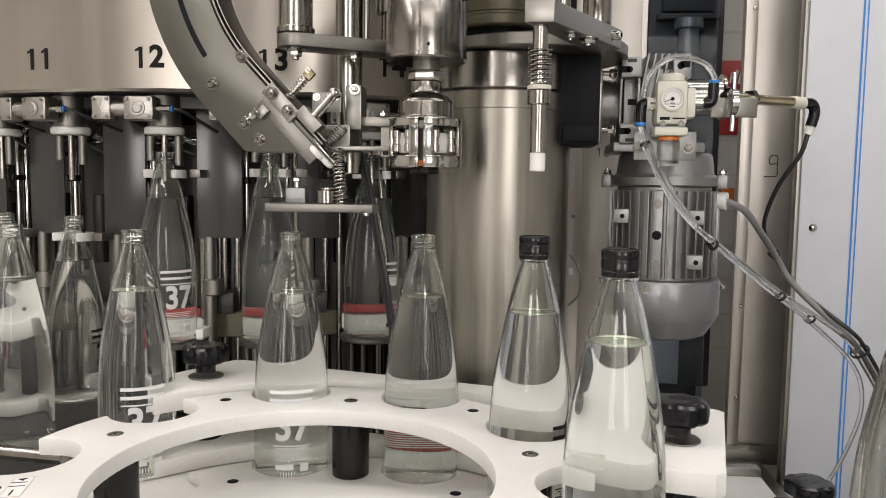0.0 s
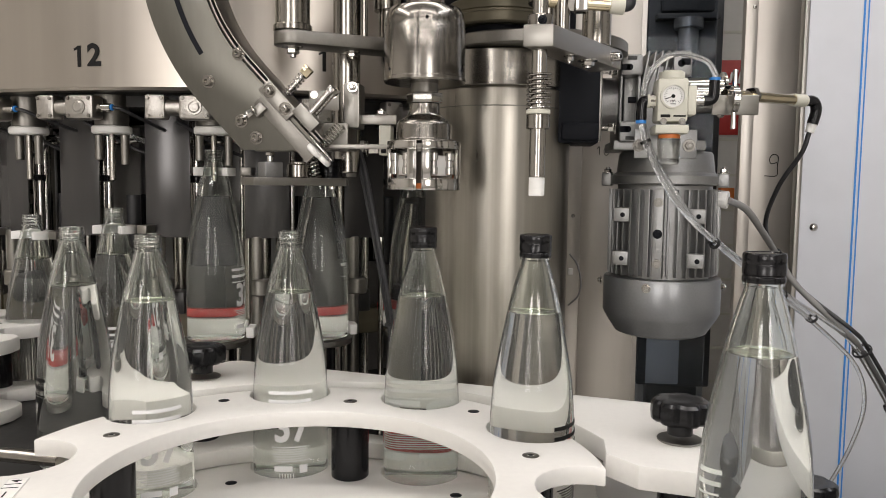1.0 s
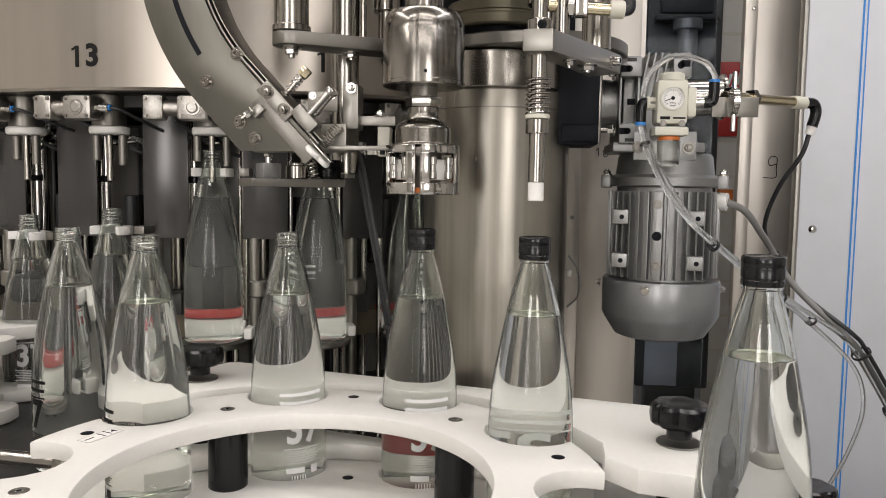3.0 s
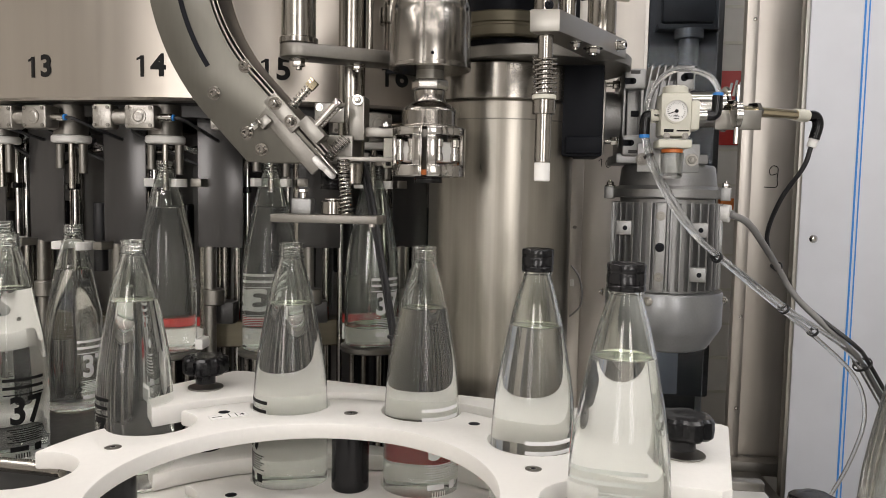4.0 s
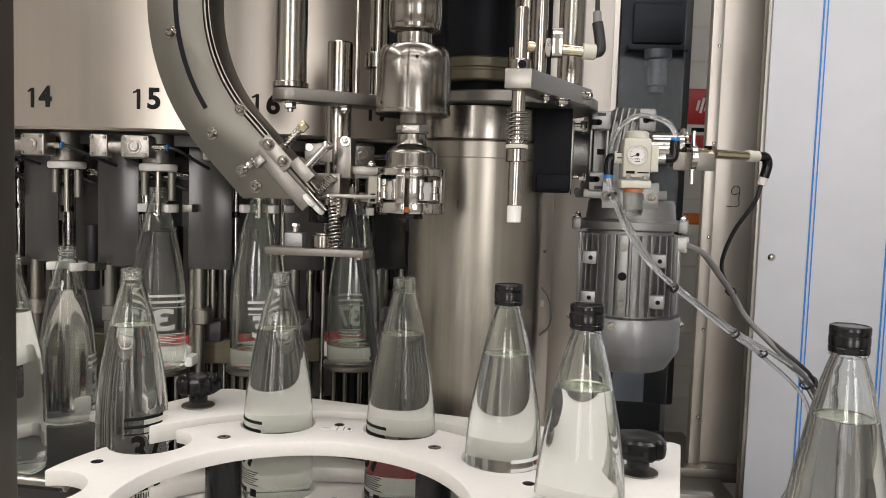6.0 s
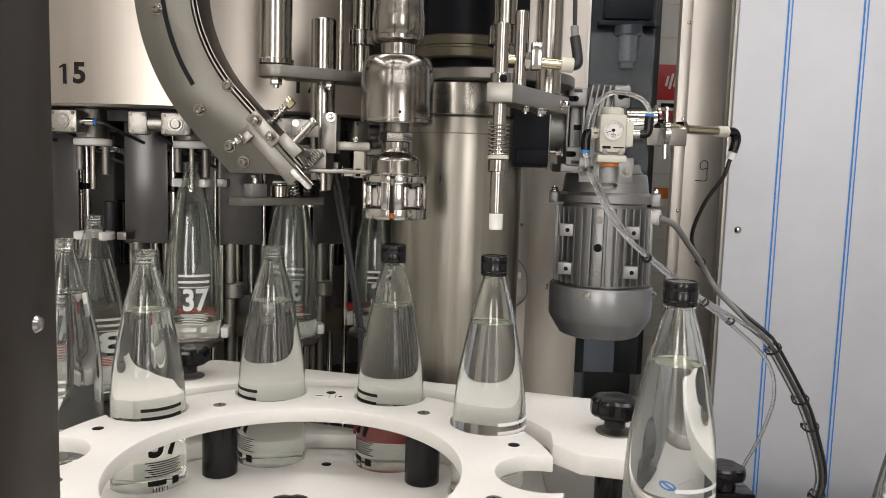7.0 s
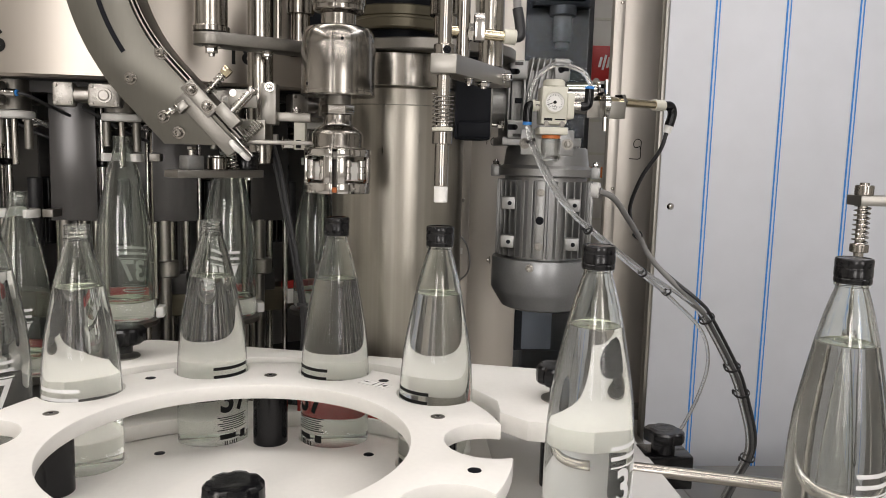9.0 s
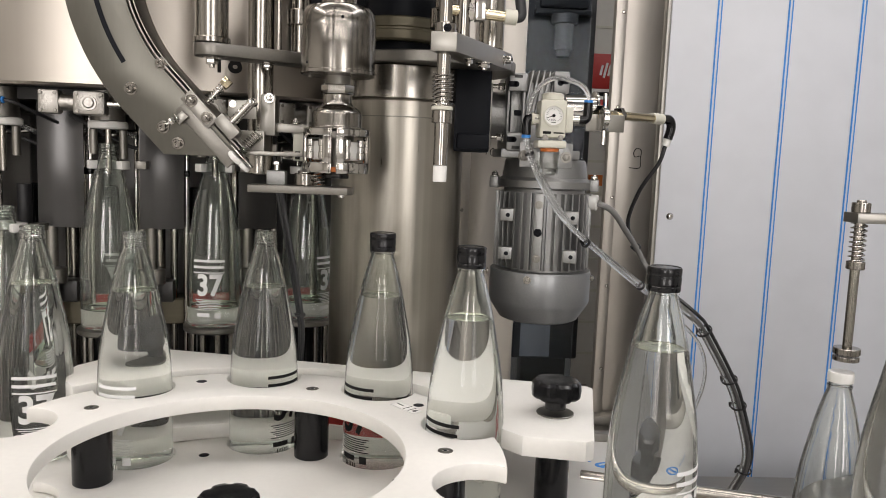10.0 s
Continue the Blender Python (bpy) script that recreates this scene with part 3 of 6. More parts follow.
def bottle_meshes():
    bm = bmesh.new()
    up = [LEVEL + 0.0002, 0.22, 0.235, 0.2505, 0.2605, 0.2750]
    wall = table([(zz, rr) for rr, zz in PROFILE], LEVEL)
    body = [p for p in PROFILE if p[1] < LEVEL] + [(wall, LEVEL)]
    # below the water line glass and water act as one clear body; above it the wall is a hollow shell
    lathe([(0, 0.004), (0.03, 0.003), (0.037, 0.0), PROFILE[0], PROFILE[1]], 40, bm, 1)
    lathe(body[1:], 40, bm, 2)
    lathe([(wall, LEVEL)] + [p for p in PROFILE if p[1] > LEVEL] + FINISH + [(0.0102, 0.2782)] + [(inner(z), z) for z in up[::-1]], 40, bm)
    bmesh.ops.remove_doubles(bm, verts=bm.verts, dist=0.00001)
    glass = finish(bm, [COLDGLASS, BASEGLASS, FULLGLASS], "glass")
    bm = lathe([(inner(LEVEL), LEVEL + 0.0002), (inner(LEVEL) - 0.0006, LEVEL - 0.0004), (inner(LEVEL) - 0.0022, LEVEL - 0.0010), (0, LEVEL - 0.0011)], 40)
    water = finish(bm, WATERTOP, "water")
    bm = bmesh.new()
    # bars for two lines of words, a rule, the number, and the small print below it
    box(0.0500, 0.0002, 0.0037, (0, 0, 0.1050), 0, bm)
    box(0.0485, 0.0002, 0.0037, (-0.0006, 0, 0.0955), 0, bm)
    box(0.0490, 0.0002, 0.0016, (0, 0, 0.0870), 0, bm)
    num = letters("37", 0.046, 0.0001, 0.028)
    bmesh.ops.transform(num, matrix=Matrix.Translation((0.001, 0, 0.0660)) @ Matrix.Diagonal((0.86, 1, 1, 1)), verts=num.verts)
    join(bm, num)
    for i in range(7):
        box(0.042 - 0.006 * (i % 3), 0.0002, 0.0011, (0.0, 0, 0.0450 - 0.0026 * i), 0, bm)
    box(0.020, 0.0002, 0.006, (-0.008, 0, 0.0210), 0, bm)
    box(0.009, 0.0002, 0.009, (0.014, 0, 0.0200), 0, bm)
    for i in range(6):
        box(0.0012, 0.0002, 0.0058, (-0.012 + 0.003 * i, 0, 0.0125), 0, bm)
    bmesh.ops.subdivide_edges(bm, edges=[e for e in bm.edges if abs(e.verts[0].co.x - e.verts[1].co.x) > 0.004], cuts=6)
    for v in bm.verts:
        a, r = v.co.x / 0.0421, table([(zz, rr) for rr, zz in PROFILE], v.co.z) + 0.00025 - v.co.y
        v.co = (r * math.sin(a), -r * math.cos(a), v.co.z)
    dark = bm.copy()
    prnt, prnt_dark = finish(bm, PRINT, "print"), finish(dark, INK, "print")
    low = 0.030
    wall = table([(zz, rr) for rr, zz in PROFILE], low)
    bm = lathe([(0, 0.004), (0.03, 0.003), (0.037, 0.0)] + [p for p in PROFILE if p[1] < low] + [(wall, low)], 40, None, 1)
    lathe([(wall, low)] + [p for p in PROFILE if p[1] > low] + FINISH + [(0.0102, 0.2782)] + [(inner(z), z) for z in (0.275, 0.2605, 0.2505, 0.235, 0.214, 0.19, 0.168, 0.145, 0.12, 0.095, 0.06, low + 0.0002)], 40, bm)
    bmesh.ops.remove_doubles(bm, verts=bm.verts, dist=0.00001)
    glass_low = finish(bm, [THINGLASS, FULLGLASS], "glass")
    bm = lathe([(inner(low), low + 0.0002), (inner(low) - 0.0006, low - 0.0004), (inner(low) - 0.0022, low - 0.0010), (0, low - 0.0011)], 40)
    water_low = finish(bm, WATERTOP, "water")
    return glass, water, prnt, prnt_dark, glass_low, water_low


GLASS_ME, WATER_ME, PRINT_ME, PRINT_DARK, GLASS_LOW, WATER_LOW = bottle_meshes()
BOTTLES = {}
# which way each bottle's print looks
FACING = {-4: 55, -3: 180, -2: 14, -1: 36, 0: -57, 1: -48, 2: 46, 3: -15, 4: 20, 5: 60, 6: 150, 7: -45, 8: 110, 9: -80, 10: -30, 11: 130}
BLACK_PRINT = (-4, 0, 1, 2)
for k in range(-10, 12):
    low = k >= 7
    ink = "black" if k in BLACK_PRINT else "white"
    b = thing("water_bottle", "clear glass bottle with a little water, %s printed number" % ink if low else "clear glass bottle filled with still water, %s printed number" % ink, "bottle", group="bottles on the filling line")
    spin = pose(0, 0, 0, 0, 0, FACING.get(k, 200))
    part("glass", GLASS_LOW if low else GLASS_ME, None, b)
    part("water", WATER_LOW if low else WATER_ME, None, b)
    part("print", PRINT_DARK if k in BLACK_PRINT else PRINT_ME, None, b, "%s printed lettering" % ink, smooth=False, m=spin)
    BOTTLES[k] = b


def cap_mesh():
    prof = [(0.0, 0.0005), (0.0143, 0.0005), (0.0150, 0.0), (0.0154, 0.0012), (0.0154, 0.0042), (0.0149, 0.0048), (0.0149, 0.0056), (0.0155, 0.0062), (0.0155, 0.0130), (0.0151, 0.0136),
            (0.0151, 0.0146), (0.0155, 0.0152), (0.0155, 0.0205), (0.0147, 0.0218), (0.0135, 0.0220), (0.0128, 0.0214), (0, 0.0214)]
    return lathe(prof, 40)


CAP_ME = finish(cap_mesh(), CAPM, "bottle_cap")
CAP_ME.shade_smooth()
CAP_ME.set_sharp_from_angle(angle=radians(35))
CAPS = {}
for k in range(-10, 3):
    c = new("cap" if k < -3 else "screw_cap", CAP_ME)
    if k < -3:
        c.parent = BOTTLES[k]
        c.location = (0, 0, 0.2635)
        c["label"] = "black ribbed plastic screw cap"
    else:
        tagged(c, "black ribbed plastic screw cap", "screw cap", "screw caps")
        CAPS[k] = c

# ---- star wheel ----


def star_outline(ro, pocket, tip=0.006):
    pts = []
    n = 10
    for i in range(n):
        c = radians(36 * i)
        # half angle of the pocket mouth on the outer circle
        cosg = (ro * ro + STAR_R ** 2 - pocket ** 2) / (2 * ro * STAR_R)
        g = math.acos(cosg)
        start, end = c - g, c + g
        pc = Vector((STAR_R * math.cos(c), STAR_R * math.sin(c)))
        p0 = Vector((ro * math.cos(start), ro * math.sin(start)))
        a0 = math.atan2(p0.y - pc.y, p0.x - pc.x)
        d0 = ((a0 - c + math.pi) % (2 * math.pi)) - math.pi
        for s in range(15):
            a = c + d0 + (-(2 * math.pi + 2 * d0)) * s / 14
            pts.append((pc.x + pocket * math.cos(a), pc.y + pocket * math.sin(a)))
        for s in range(1, 4):
            a = end + (radians(36) - 2 * g) * s / 4
            pts.append((ro * math.cos(a), ro * math.sin(a)))
    return pts


def star_wheel():
    s = thing("star_wheel", "white plastic star wheel with ten bottle pockets", "star wheel", Matrix.Translation((*STAR, 0)))
    out = star_outline(0.262, 0.0445)
    n = len(out)
    even = [(0.166 * math.cos(2 * math.pi * i / n + math.atan2(out[0][1], out[0][0])), 0.166 * math.sin(2 * math.pi * i / n + math.atan2(out[0][1], out[0][0]))) for i in range(n)]
    part("upper_plate", plate(out, 0.078, 0.095, 0.0022, even[::2]), WHITE, s)
    part("lower_plate", plate(star_outline(0.258, 0.0445), 0.0005, 0.012, 0.002), WHITE, s)
    for i in range(5):
        a = radians(90 + 72 * i)
        x, y = 0.205 * math.cos(a), 0.205 * math.sin(a)
        part("spacer_post", rod(0.0205, 0.012, 0.078, 32, 0.001, None, Matrix.Translation((x, y, 0))), BLACK, s, "black plastic spacer post")
        part("screw", lathe([(0, 0.0948), (0.0028, 0.0948), (0.0034, 0.0956), (0.0058, 0.0957), (0.0074, 0.0953), (0.0076, 0.0951)], 24, None, 0, Matrix.Translation((x, y, 0))), DULL, s, "countersunk steel screw")
        part("screw_socket", lathe([(0, 0.0958), (0.0022, 0.0958), (0.0024, 0.0956)], 6, None, 0, Matrix.Translation((x, y, 0))), BLACKMATT, s)
        a = radians(90 + 36 + 72 * i)
        x, y = 0.205 * math.cos(a), 0.205 * math.sin(a)
        part("pin_hole", lathe([(0, 0.0952), (0.0055, 0.0952), (0.0062, 0.0950)], 20, None, 0, Matrix.Translation((x * 1.13, y * 1.13, 0))), BLACKMATT, s)
        part("pin_hole", lathe([(0, 0.0123), (0.0055, 0.0123), (0.0062, 0.012)], 20, None, 0, Matrix.Translation((x, y, 0))), BLACKMATT, s)
    tag_m = pose(0.214 * math.cos(radians(198)), 0.214 * math.sin(radians(198)), 0.0953, 0, 0, 198 - 90)
    part("paper_tag", box(0.040, 0.015, 0.0004, (0, 0, 0), 0, None, tag_m), PAPER, s)
    for x, w in ((-0.012, 0.010), (0.001, 0.0008), (0.0085, 0.0008)):
        part("tag_bar", box(w, 0.0012 if w > 0.002 else 0.012, 0.0004, (x, 0.001, 0.0003), 0, None, tag_m), INK, s)
    for sx, sy, dx, dy in ((0.040, 0.0005, 0, 0.0073), (0.040, 0.0005, 0, -0.0073), (0.0005, 0.015, 0.0198, 0), (0.0005, 0.015, -0.0198, 0)):
        part("tag_edge", box(sx, sy, 0.0003, (dx, dy, 0.0003), 0, None, tag_m), DECKGREY, s)
    four = letters("4", 0.0095, 0.0001, 0.03)
    bmesh.ops.transform(four, matrix=tag_m @ pose(0.0145, 0, 0.0004, -90), verts=four.verts)
    part("tag_number", four, INK, s, smooth=False)
    knob = lobed_knob(0.030, 7, 0.026)
    part("clamp_knob", knob, BLACK, s, "black lobed clamping knob", m=Matrix.Translation((0, 0, 0.026)))
    part("clamp_collar", rod(0.030, 0.012, 0.026, 32, 0.001), DULL, s)
    return s


def lobed_knob(r, lobes, h):
    """A plastic star knob: fluted rim, domed top, stepped neck; its underside is at z = 0."""
    bm = bmesh.new()
    seg = lobes * 8
    prof = [(0.42, -0.55, 0), (0.42, 0.0, 0), (0.86, 0.02, 1), (0.97, 0.14, 1), (1.0, 0.5, 1), (0.97, 0.86, 1), (0.86, 1.0, 1), (0.62, 1.04, 0.4), (0.3, 1.0, 0), (0.0, 0.99, 0)]
    rings = []
    for fr, fz, fl in prof:
        if fr == 0:
            rings.append([bm.verts.new((0, 0, fz * h))])
            continue
        rr = []
        for i in range(seg):
            a = 2 * math.pi * i / seg
            wave = 1 - fl * 0.13 * max(0.0, math.cos(lobes * a)) ** 1.5
            rr.append(bm.verts.new((r * fr * wave * math.cos(a), r * fr * wave * math.sin(a), fz * h)))
        rings.append(rr)
    for a, b in zip(rings, rings[1:]):
        for i in range(seg):
            j = (i + 1) % seg
            bm.faces.new([a[i], a[j], b[0]] if len(b) == 1 else [a[i], a[j], b[j], b[i]])
    bm.faces.new(rings[0][::-1])
    return bm


STARWHEEL = star_wheel()

# slide plate under the bottles
slab("slide_plate", 0.58, 0.62, 0.02, (-0.02, 0.775, -0.0106), WHITE, "white plastic slide plate under the bottles")
slab("infeed_plate", 0.62, 0.52, 0.02, (-0.625, 1.04, -0.0106), DARKSTEEL, "dark steel infeed plate under the bottles")

side = thing("side_deck", "greyish side deck plate with a blue pen mark", "deck plate", kind="structure")
part("deck_sheet", box(0.20, 0.36, 0.02, (0.371, 0.85, -0.0165), 0.002), DECKGREY, side)
part("deck_lip", box(0.20, 0.018, 0.03, (0.371, 1.040, -0.012), 0.002), STEEL_H, side)
part("blue_mark", lathe([(0.010, 0.0), (0.014, 0.0), (0.014, 0.0004), (0.010, 0.0004), (0.010, 0.0)], 28, None, 0, pose(0.430, 0.945, -0.0064) @ Matrix.Diagonal((1.3, 0.7, 1, 1))), BLUE, side)
part("blue_mark", box(0.026, 0.004, 0.0004, (0, 0, 0), 0, None, pose(0.430, 0.945, -0.0061, 0, 0, 20)), BLUE, side)
for i in range(5):
    part("blue_line", box(0.004, 0.0012, 0.0003, (0, 0, 0), 0, None, pose(0.382 + 0.0065 * i, 0.972 - 0.004 * i, -0.0062, 0, 0, -30)), BLUE, side)

# ---- curved bottle guide ----


def guide_outline(wide=True):
    arc = [(STAR[0] + 0.2885 * math.cos(radians(a)), STAR[1] + 0.2885 * math.sin(radians(a))) for a in range(24 if wide else 36, 141, 4)]
    far = [(0.287, 0.772), (0.350, 0.758), (0.360, 0.765), (0.403, 0.945), (0.398, 0.953)] if wide else [(0.25, 0.975)]
    return far + [(-0.185, 1.092), (-0.20, 1.088), (-0.254, 0.995), (-0.252, 0.946)] + arc[::-1] + ([(0.262, 0.80)] if wide else [])


def guide():
    g = thing("bottle_guide", "white plastic curved bottle guide on black posts", "guide rail")
    part("upper_plate", plate(guide_outline(), 0.073, 0.095, 0.002), WHITE, g)
    part("lower_plate", plate(guide_outline(False), 0.0002, 0.020, 0.002), WHITE, g)
    for x, y in ((-0.200, 1.000), (0.335, 0.845), (0.10, 1.035)):
        if x < 0.3:
            part("post", rod(0.019, 0.020, 0.073, 32, 0.001, None, Matrix.Translation((x, y, 0))), BLACK, g)
        else:
            part("post", rod(0.019, -0.006, 0.073, 32, 0.001, None, Matrix.Translation((x, y, 0))), BLACK, g)
        if x < 0 or x > 0.3:
            part("washer", rod(0.021, 0.095, 0.0968, 32, 0.0004, None, Matrix.Translation((x, y, 0))), DULL, g, "steel washer")
            part("knob", lobed_knob(0.028, 7, 0.021), BLACK, g, "black lobed knob", m=Matrix.Translation((x, y, 0.113)))
    # a red strip standing on the lower plate
    bm = bmesh.new()
    lo = [bm.verts.new((STAR[0] + 0.2935 * math.cos(radians(a)), STAR[1] + 0.2935 * math.sin(radians(a)), 0.0200)) for a in range(50, 88, 2)]
    hi = [bm.verts.new((v.co.x, v.co.y, 0.0480)) for v in lo]
    for i in range(len(lo) - 1):
        bm.faces.new([lo[i], lo[i + 1], hi[i + 1], hi[i]])
    bmesh.ops.solidify(bm, geom=bm.faces[:], thickness=0.004)
    part("red_strip", bm, RED, g, "red plastic strip")
    part("end_block", box(0.026, 0.020, 0.014, (-0.222, 0.978, 0.0658), 0.002), BLACK, g)
    return g


guide()


def transfer_star():
    """The white star that brings bottles over from the filler."""
    s = thing("transfer_star", "white plastic transfer star between filler and capper", "star wheel", pose(-0.735, 1.085, 0))
    n, pts = 10, []
    for i in range(n):
        for da, r in ((-12, 0.225), (-9, 0.212), (-8, 0.195), (-5, 0.180), (0, 0.175), (5, 0.180), (8, 0.195), (9, 0.212), (12, 0.225), (18, 0.228)):
            a = radians(36 * i + da)
            pts.append((r * math.cos(a), r * math.sin(a)))
    part("upper_plate", plate(pts, 0.095, 0.115, 0.002), WHITE, s)
    part("lower_plate", plate(pts, 0.0005, 0.020, 0.002), WHITE, s)
    for i in range(5):
        a = radians(18 + 72 * i)
        part("spacer_post", rod(0.018, 0.020, 0.095, 28, 0.001, None, Matrix.Translation((0.165 * math.cos(a), 0.165 * math.sin(a), 0))), BLACK, s)
        part("screw", rod(0.007, 0.115, 0.1158, 20, 0.0003, None, Matrix.Translation((0.165 * math.cos(a), 0.165 * math.sin(a), 0))), DULL, s)
    return s


TRANSFER = transfer_star()

# ---- column and upper frame ----
COL = (0.147, 1.155)


def column():
    c = thing("steel_column", "polished stainless steel machine column", "column", Matrix.Translation((*COL, 0)))
    part("tube", rod(0.0955, -0.48, 0.452, 72, 0.002), COLUMN, c)
    part("flange", rod(0.0962, 0.4525, 0.4985, 72, 0.002), STEEL_RING, c)
    part("shaft", rod(0.052, 0.515, 0.95, 40, 0.002), BLACKMATT, c)
    part("top_disc", rod(0.125, 0.499, 0.5145, 72, 0.0015, None, Matrix.Translation((0.042, 0.0, 0))), DULL, c)
    # cream ring drawn dark olive: the shade on it is put into the colour
    part("olive_ring", lathe([(0.05, 0.5335), (0.066, 0.5335), (0.068, 0.536), (0.068, 0.547), (0.0665, 0.5485), (0.0665, 0.551), (0.068, 0.5525), (0.068, 0.564), (0.066, 0.566), (0.05, 0.566)], 56), OLIVE, c)
    part("weld_line", rod(0.0961, 0.428, 0.4295, 72, 0.0004), DULL, c)
    return c


column()


def slot_plate(a, b, w, z0, z1):
    """Outline of a bar with round ends from a to b."""
    a, b = Vector(a), Vector(b)
    d = math.atan2(b.y - a.y, b.x - a.x)
    pts = [(b.x + w * math.cos(d + radians(x)), b.y + w * math.sin(d + radians(x))) for x in range(-90, 91, 15)]
    pts += [(a.x + w * math.cos(d + radians(x)), a.y + w * math.sin(d + radians(x))) for x in range(90, 271, 15)]
    return plate(pts, z0, z1, 0.0015)


def upper_frame():
    f = thing("guide_frame", "stainless steel guide frame with posts around the capping head", "frame")
    part("arm_plate", slot_plate((-0.081, 0.985), (0.10, 1.09), 0.0215, 0.487, 0.502), DULL, f)
    part("post", rod(0.0195, 0.5025, 0.95, 32, 0.001, None, Matrix.Translation((-0.081, 0.985, 0))), STEEL, f)
    part("collar", rod(0.022, 0.5025, 0.510, 32, 0.001, None, Matrix.Translation((-0.081, 0.985, 0))), STEEL_RING, f)
    part("bolt", bolt((-0.081, 0.985, 0.487), (0, 0, -1), 0.0075, 0.009), CHROME, f)
    part("bolt", bolt((-0.02, 1.02, 0.487), (0, 0, -1), 0.006, 0.007), CHROME, f)
    part("bolt", bolt((0.045, 1.05, 0.487), (0, 0, -1), 0.006, 0.007), CHROME, f)
    part("post", rod(0.0165, 0.345, 0.573, 32, 0.0015, None, Matrix.Translation((-0.035, 1.055, 0))), STEEL, f)
    part("post", rod(0.0125, 0.5025, 0.95, 32, 0.001, None, Matrix.Translation((0.016, 1.06, 0))), STEEL, f)
    part("collar", rod(0.018, 0.54, 0.56, 32, 0.001, None, Matrix.Translation((0.016, 1.06, 0))), STEEL_RING, f)
    part("post", rod(0.0150, 0.515, 0.95, 32, 0.001, None, Matrix.Translation((0.205, 1.03, 0))), STEEL, f)
    part("collar", rod(0.021, 0.54, 0.565, 32, 0.001, None, Matrix.Translation((0.205, 1.03, 0))), STEEL_RING, f)
    part("tie_rod", rod(0.004, 0.5025, 0.95, 16, 0.0005, None, Matrix.Translation((-0.008, 1.03, 0))), STEEL, f)
    part("rear_shield", box(0.27, 0.004, 0.46, (0.115, 1.215, 0.735), 0.001), BLACKMATT, f, "black shield behind the shaft")
    # unseen plate overhead, enlarged to shade the column and capping head
    part("shade_plate", box(0.40, 0.24, 0.05, (0.18, 1.08, 0.765), 0.004), BLACKMATT, f, "dark upper plate out of view, enlarged to shade column and head")
    return f


upper_frame()

# ---- capping head (moves up and down) ----


